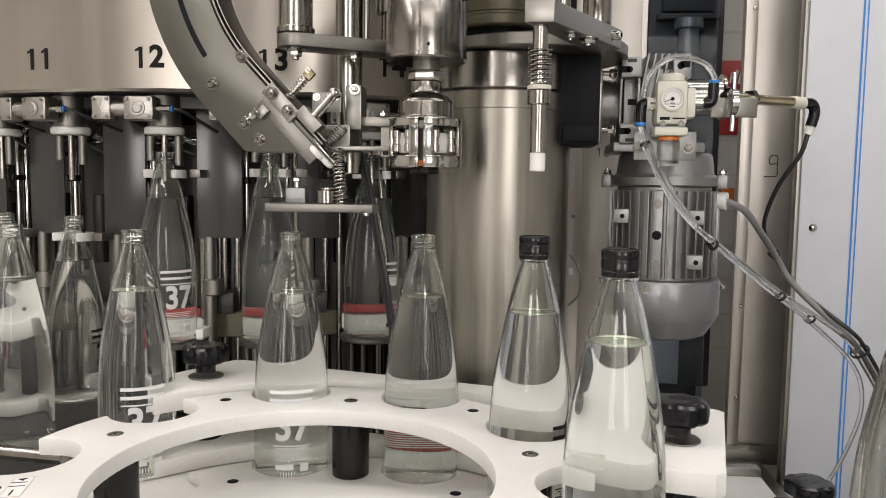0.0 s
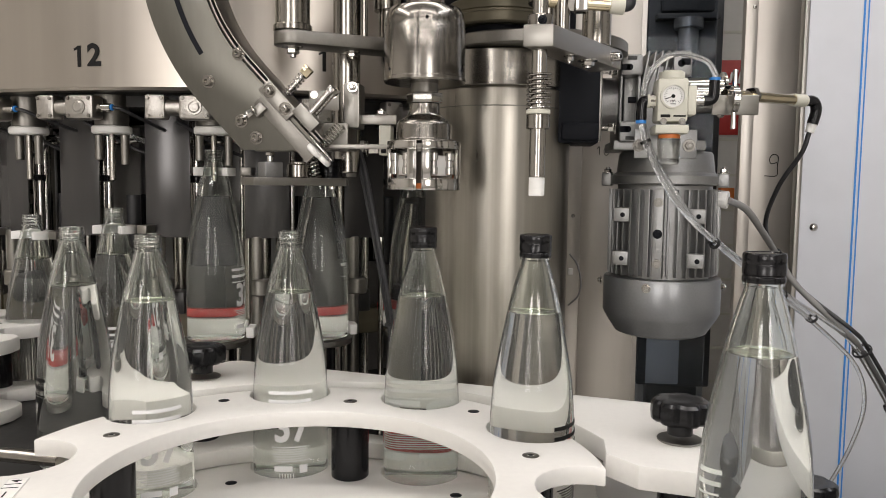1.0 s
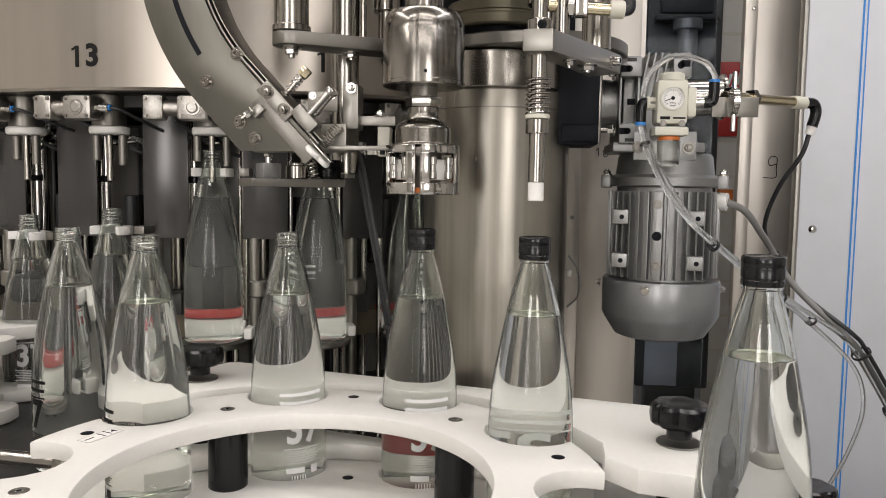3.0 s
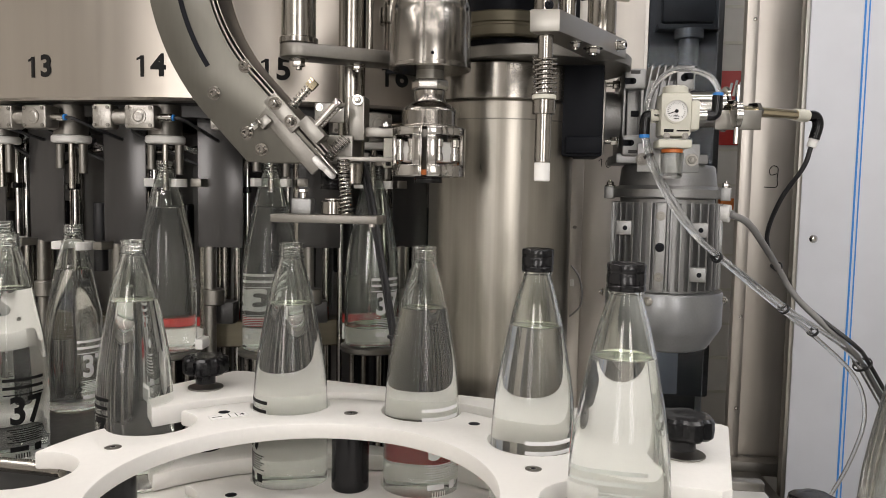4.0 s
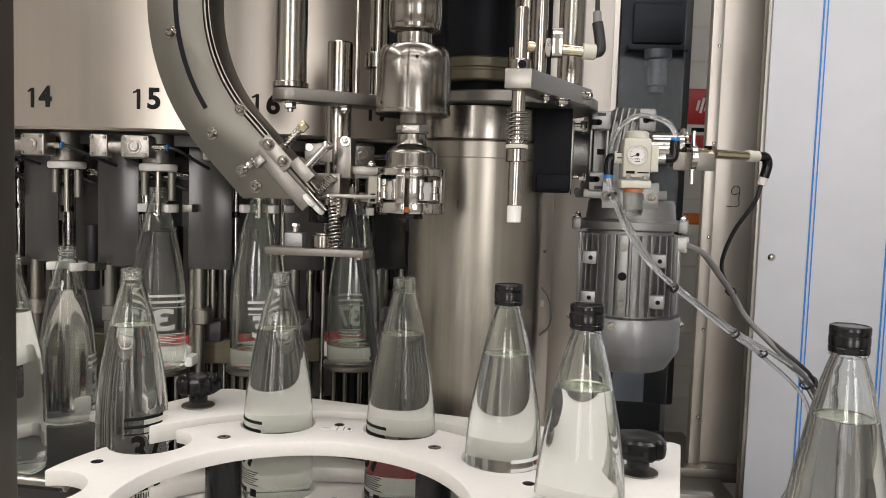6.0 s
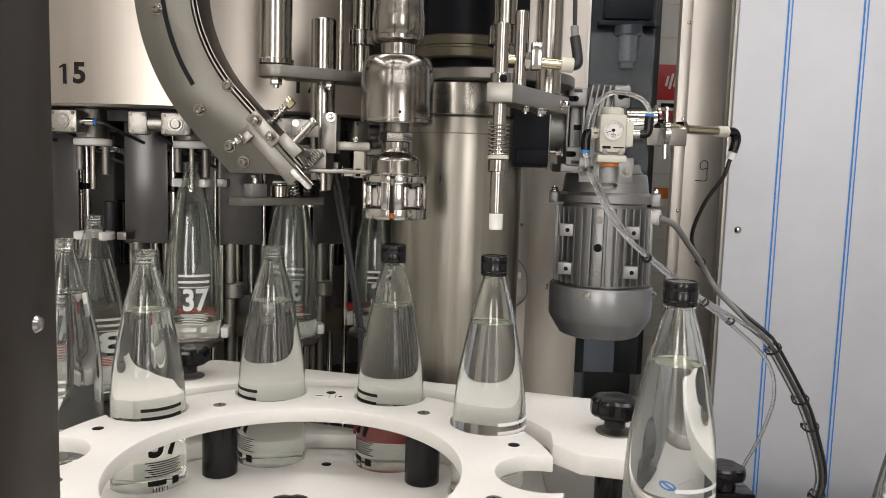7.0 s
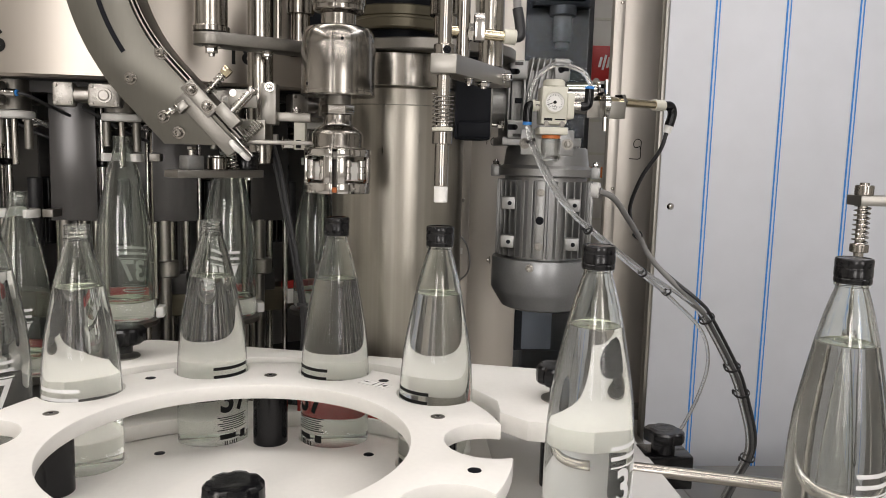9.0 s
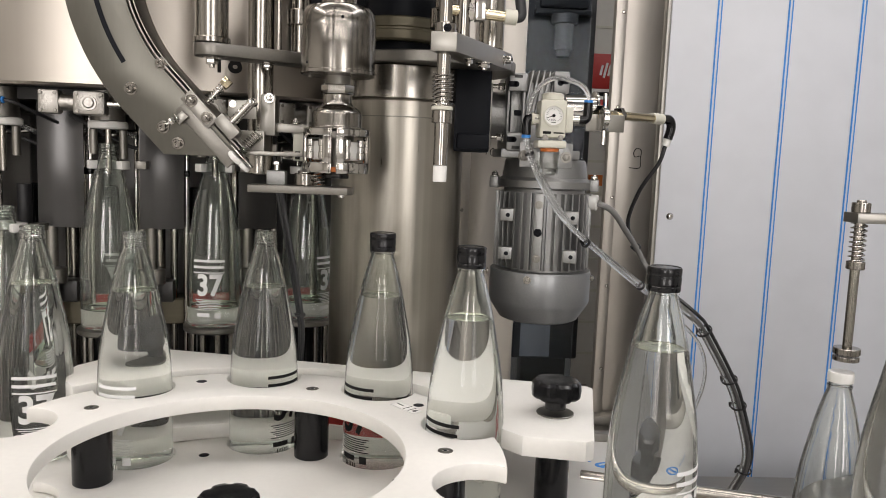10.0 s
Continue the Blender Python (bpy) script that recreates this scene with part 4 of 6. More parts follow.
def capping_head():
    h = thing("capping_head", "turned stainless steel capping head", "capping head", Matrix.Translation((0.075, 0.951, 0.35)))
    # four jaws round the chuck, a narrow slot between neighbours and a window with a roller in each
    def sector(a0, a1, r0, r1, z0, z1, bm=None):
        n = max(2, int(abs(a1 - a0) / 5))
        out = [(r1 * math.cos(radians(a0 + (a1 - a0) * i / n)), r1 * math.sin(radians(a0 + (a1 - a0) * i / n))) for i in range(n + 1)]
        inn = [(r0 * math.cos(radians(a0 + (a1 - a0) * i / n)), r0 * math.sin(radians(a0 + (a1 - a0) * i / n))) for i in range(n, -1, -1)]
        return plate(out + inn, z0, z1, 0.0008, None, None, bm)

    for i in range(4):
        a0 = 90 * i + 4
        jaw = sector(a0, a0 + 82, 0.0335, 0.0400, 0.0, 0.0125)
        sector(a0, a0 + 82, 0.0335, 0.0400, 0.0435, 0.0520, jaw)
        sector(a0, a0 + 15, 0.0335, 0.0398, 0.0123, 0.0437, jaw)
        sector(a0 + 67, a0 + 82, 0.0335, 0.0398, 0.0123, 0.0437, jaw)
        part("chuck_jaw", jaw, CHROME, h)
        for da in (22, 60):
            a = radians(a0 + da)
            part("jaw_roller", lathe([(0, 0.0165), (0.0040, 0.0165), (0.0046, 0.0171), (0.0046, 0.0240), (0.0036, 0.0247), (0.0036, 0.0310), (0.0046, 0.0317), (0.0046, 0.0390), (0.0040, 0.0396), (0, 0.0396)], 16, None, 0, Matrix.Translation((0.0325 * math.cos(a), 0.0325 * math.sin(a), 0))), CHROME, h)
        part("guide_shoe", box(0.010, 0.022, 0.022, (0, 0, 0), 0.002, None, pose(0.0235 * math.cos(radians(a0 + 41)), 0.0235 * math.sin(radians(a0 + 41)), 0.026, 0, 0, a0 + 41)), WHITE2, h)
        a = radians(a0 - 4)
        part("slot_screw", capscrew((0.0345 * math.cos(a), 0.0345 * math.sin(a), 0.0445), (math.cos(a), math.sin(a), 0), 0.0030, 0.003), DULL, h)
    part("inner_sleeve", rod(0.0205, 0.004, 0.05, 32, 0.001), DULL, h)
    part("seal", lathe([(0.0195, 0.0015), (0.0315, 0.0015), (0.0320, 0.0022), (0.0320, 0.0072), (0.0195, 0.0072)], 40), ORANGE, h, "orange sealing ring")
    part("bell", lathe([(0.0, 0.0505), (0.0330, 0.0505), (0.0345, 0.0525), (0.0345, 0.0535), (0.0305, 0.0545), (0.0300, 0.0560), (0.0300, 0.0690), (0.0290, 0.0720), (0.0245, 0.0765), (0.0185, 0.0800), (0.0170, 0.0830), (0.0170, 0.0920), (0.0160, 0.0930), (0, 0.0930)], 56), STEEL_RING, h)
    part("hex_nut", hexagon(0.0195, 0.0932, 0.104), CHROME, h)
    part("spindle", rod(0.0150, 0.104, 0.118, 28, 0.0005), DULL, h)
    part("body", lathe([(0, 0.114), (0.0425, 0.114), (0.0442, 0.1155), (0.0442, 0.1190), (0.0436, 0.1195), (0.0436, 0.170), (0.0430, 0.1715), (0.0430, 0.176), (0.0415, 0.186), (0.0380, 0.1915), (0.0300, 0.1945), (0.0, 0.1945)], 64), STEEL_RING, h)
    for i in range(6):
        a = radians(60 * i - 80)
        part("grub_hole", rod(0.0018, -0.001, 0.0004, 12, 0.0002, None, between((0.0436 * math.cos(a), 0.0436 * math.sin(a), 0.126 + 0.05 * (i % 2)), (math.cos(a), math.sin(a), 0.126 + 0.05 * (i % 2)))[0]), BLACKMATT, h)
    part("neck", lathe([(0, 0.1945), (0.0205, 0.1945), (0.0205, 0.208), (0.0285, 0.211), (0.0300, 0.2125), (0.0300, 0.217), (0, 0.217)], 48), STEEL_RING, h)
    part("upper_sleeve", lathe([(0, 0.217), (0.0300, 0.217), (0.0310, 0.2185), (0.0318, 0.24), (0.0300, 0.25), (0.0300, 0.262), (0.0318, 0.272), (0.0318, 0.292), (0.030, 0.295), (0, 0.295)], 56), STEEL_RING, h)
    part("upper_cone", lathe([(0, 0.295), (0.034, 0.297), (0.058, 0.312), (0.058, 0.32), (0.03, 0.322), (0, 0.322)], 56), STEEL_RING, h)
    part("drive_shaft", rod(0.02, 0.322, 0.62, 28, 0.001), STEEL, h)
    return h


HEAD = capping_head()


def press_bracket():
    """Bracket that carries the pressing rod; its origin is where the rod passes through."""
    b = thing("press_bracket", "steel bracket carrying the pressing rod and a sensor", "bracket", Matrix.Translation((0.196, 0.868, 0.5)))
    part("arm", plate([(-0.016, -0.016), (0.012, -0.018), (0.092, 0.13), (0.058, 0.15)], 0.0, 0.021, 0.0015), STEEL_H, b)
    part("lift_shaft", rod(0.0155, 0.021, 0.60, 32, 0.001, None, Matrix.Translation((0.062, 0.105, 0))), STEEL, b)
    part("guide_shaft", rod(0.0075, 0.021, 0.105, 20, 0.001, None, Matrix.Translation((0.022, 0.028, 0))), STEEL, b)
    part("clamp_block", box(0.012, 0.016, 0.030, (0.040, 0.030, 0.056), 0.001), CHROME, b)
    part("sensor", bar((0.008, 0.028, 0.052), (0.075, 0.034, 0.048), 0.0062, 20), BRASS, b, "nickel-plated sensor barrel")
    part("sensor_nut", bar((0.026, 0.0295, 0.051), (0.033, 0.030, 0.0506), 0.0105, 6), CHROME, b)
    part("sensor_plug", bar((0.068, 0.0335, 0.0485), (0.082, 0.0345, 0.0477), 0.0085, 20), CREAM, b)
    part("sensor_elbow", pipe([(0.080, 0.0345, 0.0477), (0.087, 0.035, 0.050), (0.086, 0.036, 0.064), (0.083, 0.037, 0.080)], 0.0060, 12), RUBBER, b)
    part("cable_sleeve", bar((0.0832, 0.037, 0.078), (0.0822, 0.0372, 0.092), 0.0046, 14), GREYHOSE, b)
    part("sensor_cable", pipe([(0.0825, 0.037, 0.090), (0.082, 0.038, 0.15), (0.090, 0.045, 0.25), (0.098, 0.05, 0.36)], 0.0026, 8), RUBBER, b)
    part("bolt", bolt((0.05, 0.062, 0.0), (0, 0, -1), 0.007, 0.006), CHROME, b)
    part("bolt", bolt((0.03, 0.03, 0.0), (0, 0, -1), 0.004, 0.006), CHROME, b)
    part("clamp_bolt", capscrew((0.0795, 0.108, 0.0105), (0.88, -0.475, 0), 0.005, 0.010), CHROME, b)
    return b


BRACKET = press_bracket()


def press_rod():
    """The sprung rod; its origin is at the foot."""
    r = thing("pressing_rod", "sprung steel pressing rod with a white plastic foot", "plunger", Matrix.Translation((0.196, 0.868, 0.35)))
    part("foot", rod(0.0076, 0.0, 0.018, 24, 0.0008), WHITE2, r, "white plastic foot")
    part("lower_rod", rod(0.0078, 0.018, 0.066, 24, 0.0006), STEEL, r)
    part("collar", rod(0.0112, 0.064, 0.078, 28, 0.0008), STEEL_RING, r)
    part("collar_ring", rod(0.0116, 0.0782, 0.0825, 28, 0.0006), CREAM, r)
    part("spring", coil((0, 0, 0.083), (0, 0, 0.1185), 0.0112, 0.0009, 8), CHROME, r, "wire spring")
    part("upper_rod", rod(0.0074, 0.078, 0.225, 24, 0.0008), STEEL, r)
    part("top_collar", rod(0.0120, 0.158, 0.171, 28, 0.0008), STEEL_RING, r)
    part("set_screw", capscrew((0.002, -0.0117, 0.1645), (0, -1, 0), 0.003, 0.003), BLACKMATT, r)
    return r


ROD = press_rod()

# ---- cap chute ----
CHUTE_Y = 0.945


def chute():
    c = thing("cap_chute", "curved brushed steel cap chute with a slotted side plate", "cap chute")
    cx, cz, ro, ri = 0.026, 0.60, 0.270, 0.203

    def arc(r, a0, a1, n=22):
        return [(cx + r * math.cos(radians(a0 + (a1 - a0) * i / n)), cz + r * math.sin(radians(a0 + (a1 - a0) * i / n))) for i in range(n + 1)]

    up = 0.2
    a1 = 223.0
    tx, tz = math.sin(radians(a1 - 180)), -math.cos(radians(a1 - 180))
    o_end, i_end = arc(ro, 180, a1)[-1], arc(ri, 180, a1)[-1]
    ln_i = 0.128
    tip = (i_end[0] + tx * ln_i, i_end[1] + tz * ln_i)
    low = (o_end[0] + tx * 0.066, o_end[1] + tz * 0.066)
    outline = [(cx - ro, cz + up)] + arc(ro, 180, a1) + [low, (tip[0] - 0.012, low[1]), (tip[0], tip[1])] + arc(ri, a1, 180) + [(cx - ri, cz + up)]
    m = Matrix.Translation((0, CHUTE_Y, 0)) @ pose(0, 0, 0, 90)
    part("side_plate", plate(outline, -0.0015, 0.0015, 0.0005, None, m), CHUTE, c)
    part("back_plate", plate(outline, -0.0455, -0.0425, 0.0005, None, m), CHUTE, c)
    slot = arc(0.238, 176, 213) + arc(0.2325, 213, 176)
    part("slot", plate(slot, 0.0016, 0.0022, 0, None, m), BLACKMATT, c, "dark slot in the side plate")
    for r, w in ((0.2005, 0.0022), (0.1955, 0.0016)):
        edge = [(cx - r, cz + up)] + arc(r, 180, a1)
        e = edge[-1]
        edge.append((e[0] + tx * 0.120, e[1] + tz * 0.120))
        inn = [(cx - r + w, cz + up)] + arc(r - w, 180, a1)
        e = inn[-1]
        inn.append((e[0] + tx * 0.120, e[1] + tz * 0.120))
        part("edge_rail", plate(edge + inn[::-1], -0.046, 0.004, 0.0003, None, m), STEEL_H, c)
    yb = CHUTE_Y - 0.0016
    for x, z in ((-0.129, 0.472), (-0.164, 0.442), (-0.127, 0.399), (-0.110, 0.381), (-0.215, 0.56)):
        part("screw", capscrew((x, yb, z), (-0.05, -1, -0.08), 0.0052, 0.0058), STEEL_RING, c)

    def at(s, n):
        """A point s along the straight run from its start and n above its upper edge."""
        return i_end[0] + tx * s - tz * n, i_end[1] + tz * s + tx * n

    ang = -math.degrees(math.atan2(-tz, tx))
    d = Matrix.Rotation(radians(-ang), 4, "Y")

    def block(name, s, n, y, sx, sy, sz, material=STEEL_H, label=""):
        x, z = at(s, n)
        return part(name, box(sx, sy, sz, (0, 0, 0), 0.001, None, Matrix.Translation((x, y, z)) @ d), material, c, label)

    block("hinge_plate", 0.056, 0.001, CHUTE_Y - 0.006, 0.046, 0.006, 0.017, STEEL_H)
    for s in (0.043, 0.069):
        x, z = at(s, 0.001)
        part("screw", bolt((x, CHUTE_Y - 0.0092, z), (-0.05, -1, -0.10), 0.0048, 0.0075), STEEL_RING, c)
    block("guide_bar", 0.083, -0.013, CHUTE_Y - 0.004, 0.088, 0.004, 0.018, DULL)
    block("guide_bar", 0.050, -0.021, CHUTE_Y - 0.007, 0.010, 0.010, 0.014, STEEL_H)
    x, z = at(0.047, -0.025)
    part("hex_screw", bolt((x, CHUTE_Y - 0.012, z), (-0.75, -0.3, -0.6), 0.004, 0.010), CHROME, c)
    block("latch_block", 0.092, 0.012, CHUTE_Y - 0.004, 0.030, 0.020, 0.014, STEEL_H)
    for n0, yy in ((0.012, -0.010), (0.012, 0.006)):
        p, q = at(0.092, n0), at(0.089, 0.052)
        part("latch_rod", bar((p[0], CHUTE_Y + yy, p[1]), (q[0], CHUTE_Y + yy, q[1]), 0.0034, 14), CHROME, c)
    p = at(0.089, 0.052)
    part("latch_bridge", box(0.008, 0.024, 0.007, (0, 0, 0), 0.001, None, Matrix.Translation((p[0], CHUTE_Y - 0.002, p[1])) @ d), CHROME, c)
    p, q = at(0.052, 0.008), at(0.050, 0.038)
    part("adjust_screw", bar((p[0], CHUTE_Y + 0.012, p[1]), (q[0], CHUTE_Y + 0.012, q[1]), 0.0028, 12), CHROME, c)
    part("adjust_spring", coil((p[0], CHUTE_Y + 0.012, p[1]), (q[0], CHUTE_Y + 0.012, q[1]), 0.0048, 0.0009, 7), CHROME, c)
    mm, _ = between((q[0], CHUTE_Y + 0.012, q[1]), (q[0] + (q[0] - p[0]), CHUTE_Y + 0.012, 2 * q[1] - p[1]))
    part("adjust_nut", hexagon(0.0062, 0.0, 0.010, mm), BRASS, c)
    e1, e2 = at(0.118, -0.010), at(0.140, -0.008)
    for s0, off in ((0.124, -0.004), (0.136, 0.004)):
        p, q = at(s0, -0.009), at(s0, -0.003)
        part("cap_stop", bar((p[0], CHUTE_Y - 0.006 + off, p[1]), (q[0], CHUTE_Y - 0.006 + off, q[1]), 0.0095, 22, None, 0.0015), WHITE2, c, "white plastic cap stop")
    e1, e2 = at(0.112, 0.001), at(0.143, 0.001)
    part("leaf_spring", box(0.036, 0.012, 0.0016, (0, 0, 0), 0.0003, None, Matrix.Translation(((e1[0] + e2[0]) / 2, CHUTE_Y - 0.006, (e1[1] + e2[1]) / 2)) @ d), CHROME, c)
    part("stop_spring", coil((-0.040, CHUTE_Y + 0.012, 0.374), (-0.018, CHUTE_Y + 0.012, 0.396), 0.0062, 0.0010, 10), CHROME, c, "wire spring of the cap stop")
    part("latch_spring", coil((-0.052, CHUTE_Y + 0.002, 0.405), (-0.031, CHUTE_Y + 0.002, 0.428), 0.0042, 0.0008, 8), CHROME, c)
    part("latch_plate", box(0.034, 0.004, 0.022, (-0.042, CHUTE_Y + 0.030, 0.425), 0.001), STEEL_H, c)
    for x, z in ((-0.053, 0.431), (-0.031, 0.431)):
        part("latch_screw", capscrew((x, CHUTE_Y + 0.0278, z), (0, -1, 0), 0.0030, 0.003), CHROME, c)
    part("side_lever", box(0.046, 0.006, 0.011, (0.015, CHUTE_Y + 0.048, 0.405), 0.001), STEEL_H, c)
    part("lever_bolt", bolt((0.020, CHUTE_Y + 0.048, 0.4105), (0, 0, 1), 0.0055, 0.005), CHROME, c)
    part("sensor_block", box(0.014, 0.020, 0.034, (0.024, CHUTE_Y + 0.058, 0.382), 0.0012), CREAM, c)
    part("sensor_face", box(0.006, 0.002, 0.010, (0.023, CHUTE_Y + 0.0475, 0.372), 0.0005), BLACK, c)
    part("support_arm", box(0.10, 0.006, 0.005, (-0.005, CHUTE_Y + 0.02, 0.373), 0.0008), STEEL_H, c)
    part("mount_block", box(0.030, 0.05, 0.030, (-0.030, CHUTE_Y + 0.055, 0.385), 0.0015), STEEL_H, c)
    part("mount_block", box(0.018, 0.03, 0.05, (-0.012, CHUTE_Y + 0.05, 0.42), 0.0015), STEEL_H, c)
    part("mount_bolt", bolt((0.003, CHUTE_Y + 0.05, 0.372), (1, 0, 0), 0.006, 0.014), CHROME, c)
    part("mount_bolt", bolt((-0.01, CHUTE_Y + 0.032, 0.44), (0, -1, 0), 0.004, 0.005), CHROME, c)
    return c


chute()


def swing_arm():
    """The arm that carries a cap under the head; its origin is under the cap."""
    a = thing("cap_transfer_arm", "grey steel cap transfer arm with a sprung holder", "transfer arm", Matrix.Translation((0.075, 0.951, 0.34)))
    part("tray", plate([(-0.105, -0.018), (0.012, -0.018), (0.018, -0.012), (0.018, 0.012), (0.012, 0.018), (-0.09, 0.02), (-0.105, 0.012)], -0.009, 0.0, 0.001), DULL, a)
    part("tray_pin", rod(0.004, -0.013, -0.009, 14, 0.0005, None, Matrix.Translation((0.004, 0, 0))), CHROME, a)
    part("pivot_boss", rod(0.013, 0.0, 0.015, 28, 0.001, None, Matrix.Translation((-0.040, 0.002, 0))), STEEL_RING, a)
    part("boss_step", rod(0.009, 0.015, 0.018, 24, 0.001, None, Matrix.Translation((-0.040, 0.002, 0))), CHROME, a)
    part("side_block", box(0.022, 0.020, 0.017, (-0.074, 0.004, 0.0085), 0.0015), CAST, a)
    part("pivot_screw", rod(0.0035, 0.017, 0.024, 14, 0.0005, None, Matrix.Translation((-0.074, 0.004, 0))), CHROME, a)
    part("screw_head", rod(0.0055, 0.024, 0.0275, 6, 0.0005, None, Matrix.Translation((-0.074, 0.004, 0))), CHROME, a)
    part("return_spring", coil((-0.022, -0.008, 0.0), (-0.030, 0.006, 0.062), 0.0062, 0.0011, 15), CHROME, a, "wire return spring")
    return a


ARM = swing_arm()
wire = thing("black_cables", "two black cables hanging behind the transfer arm", "cable")
part("cable", pipe([(-0.020, 1.062, 0.372), (-0.008, 1.05, 0.335), (0.005, 1.045, 0.27), (0.018, 1.045, 0.20), (0.026, 1.05, 0.13), (0.020, 1.06, 0.06), (0.01, 1.075, 0.0), (-0.01, 1.10, -0.12), (-0.01, 1.12, -0.478)], 0.0033, 10), RUBBER, wire)
part("cable", pipe([(-0.026, 1.062, 0.372), (-0.014, 1.055, 0.335), (0.0, 1.05, 0.27), (0.013, 1.05, 0.20), (0.022, 1.055, 0.13), (0.016, 1.065, 0.06), (0.006, 1.08, 0.0), (-0.014, 1.10, -0.12), (-0.016, 1.12, -0.478)], 0.0030, 10), RUBBER, wire)
part("cable_tie", rod(0.0075, 0.155, 0.159, 16, 0.0004, None, Matrix.Translation((0.022, 1.05, 0))), RUBBER, wire)
part("cable_clip", box(0.020, 0.012, 0.014, (-0.024, 1.066, 0.378), 0.001), DULL, wire)

# ---- gear motor ----
MOT = (0.378, 1.215)


def gear_motor():
    g = thing("gear_motor", "grey cast aluminium gear motor hanging beside the column", "motor", pose(*MOT, 0, 0, 0, -15))
    gear = pose(0, 0, 0, 0, 0, 15) @ Matrix.Translation((-0.0155, 0, 0))
    part("cowl", lathe([(0, 0.128), (0.055, 0.128), (0.062, 0.131), (0.076, 0.153), (0.0795, 0.160), (0.0795, 0.205), (0.078, 0.2085), (0, 0.2085)], 56), GREYPAINT, g, "rounded grey fan cowl")
    part("core", rod(0.0635, 0.2085, 0.335, 48, 0.001), CAST, g)
    for i in range(36):
        ang = 10 * i
        if abs(((ang + 90 + 180) % 360) - 180) < 8:
            continue
        part("fin", box(0.013, 0.0028, 0.116, (0.0685, 0, 0.271), 0.0006, None, pose(0, 0, 0, 0, 0, ang)), CAST, g)
    part("front_rib", box(0.014, 0.012, 0.118, (0, -0.072, 0.271), 0.002), CAST, g)
    for z in (0.312, 0.271, 0.232):
        part("rib_screw", capscrew((0, -0.0785, z), (0, -1, 0), 0.0042, 0.002), BLACKMATT if z == 0.271 else DULL, g)
    for x, z in ((-0.048, 0.295), (0.048, 0.295), (-0.048, 0.237), (0.048, 0.237)):
        part("mount_tab", box(0.021, 0.016, 0.019, (x, -0.066, z), 0.0015), CAST, g)
        part("tab_hole", rod(0.0032, 0, 0.0006, 14, 0.0002, None, Matrix.Translation((x + 0.002, -0.0742, z)) @ pose(0, 0, 0, 90)), BLACKMATT, g)
    part("end_bell", lathe([(0, 0.335), (0.072, 0.335), (0.074, 0.337), (0.074, 0.347), (0.070, 0.350), (0.066, 0.352), (0.063, 0.376), (0.060, 0.380), (0, 0.380)], 48), CAST, g)
    for x in (-0.077, 0.077):
        part("flange_ear", box(0.014, 0.02, 0.018, (x, -0.012, 0.342), 0.002), CAST, g)
        part("flange_bolt", bolt((x, -0.012, 0.351), (0, 0, 1), 0.005, 0.006), CHROME, g)
        part("cowl_screw", bolt((x * 1.05, -0.018, 0.20), (1 if x > 0 else -1, -0.3, 0), 0.004, 0.004), CHROME, g)
    part("cowl_screw", capscrew((-0.012, -0.0785, 0.199), (-0.12, -1, 0), 0.0042, 0.003), CHROME, g)
    part("gear_foot", box(0.119, 0.11, 0.013, (-0.003, 0.0, 0.3870), 0.002), CAST, g, m=gear)
    part("gear_case", box(0.062, 0.09, 0.10, (0.004, 0.008, 0.444), 0.008), CAST, g, m=gear)
    part("flange_web", box(0.016, 0.085, 0.080, (-0.0415, 0.0, 0.4475), 0.002), CAST, g, m=gear)
    for dx in (-0.0125, 0.0105):
        part("flange_rib", box(0.0036, 0.10, 0.082, (-0.0425 + dx, -0.010, 0.4475), 0.001), CAST, g, m=gear)
    part("flange_pin", box(0.013, 0.004, 0.008, (-0.0375, -0.043, 0.447), 0.0008), BLACKMATT, g, m=gear)
    for z, s in ((0.490, 1), (0.404, -1)):
        part("flange_ear", box(0.028, 0.11, 0.027, (-0.0425, -0.010, z), 0.003), CAST, g, m=gear)
        part("flange_slot", join(rod(0.0042, 0, 0.0012, 16, 0.0002, None, Matrix.Translation((-0.0455, -0.0652, z - s * 0.003)) @ pose(0, 0, 0, 90)), box(0.011, 0.0012, 0.0082, (-0.0505, -0.0658, z - s * 0.003), 0.0002)), BLACKMATT, g, m=gear)
        part("casting_mark", box(0.012, 0.0010, 0.0045, (-0.0425, -0.0654, z + s * 0.0085), 0.0004), DARKSTEEL, g, m=gear)
        part("gear_bolt", bolt((-0.0600, -0.050, z - s * 0.006), (-1, 0, 0), 0.0058, 0.010), CHROME, g, m=gear)
        part("bolt_shank", bar((-0.0600, -0.050, z - s * 0.006), (-0.0785, -0.050, z - s * 0.006), 0.0032, 12), CHROME, g, m=gear)
    for i in range(7):
        part("gear_fin", box(0.0026, 0.094, 0.066, (0, 0, 0), 0.0008, None, pose(-0.024 + 0.0085 * i, -0.002, 0.478, 0, 10)), CAST, g, m=gear)
    part("lifting_lug", box(0.024, 0.030, 0.032, (0.0235, -0.040, 0.493), 0.003), CAST, g, m=gear)
    part("lug_hole", join(rod(0.0048, 0, 0.0008, 16, 0.0002, None, Matrix.Translation((0.0215, -0.0552, 0.493)) @ pose(0, 0, 0, 90)), box(0.012, 0.0008, 0.0085, (0.027, -0.0556, 0.495), 0.0002)), BLACKMATT, g, m=gear)
    part("shaft_cover", bar((0.035, -0.02, 0.455), (0.085, -0.03, 0.455), 0.024, 32), CHROME, g, m=gear)
    part("end_disc", bar((0.078, -0.03, 0.455), (0.082, -0.03, 0.455), 0.030, 32), CHROME, g, m=gear)
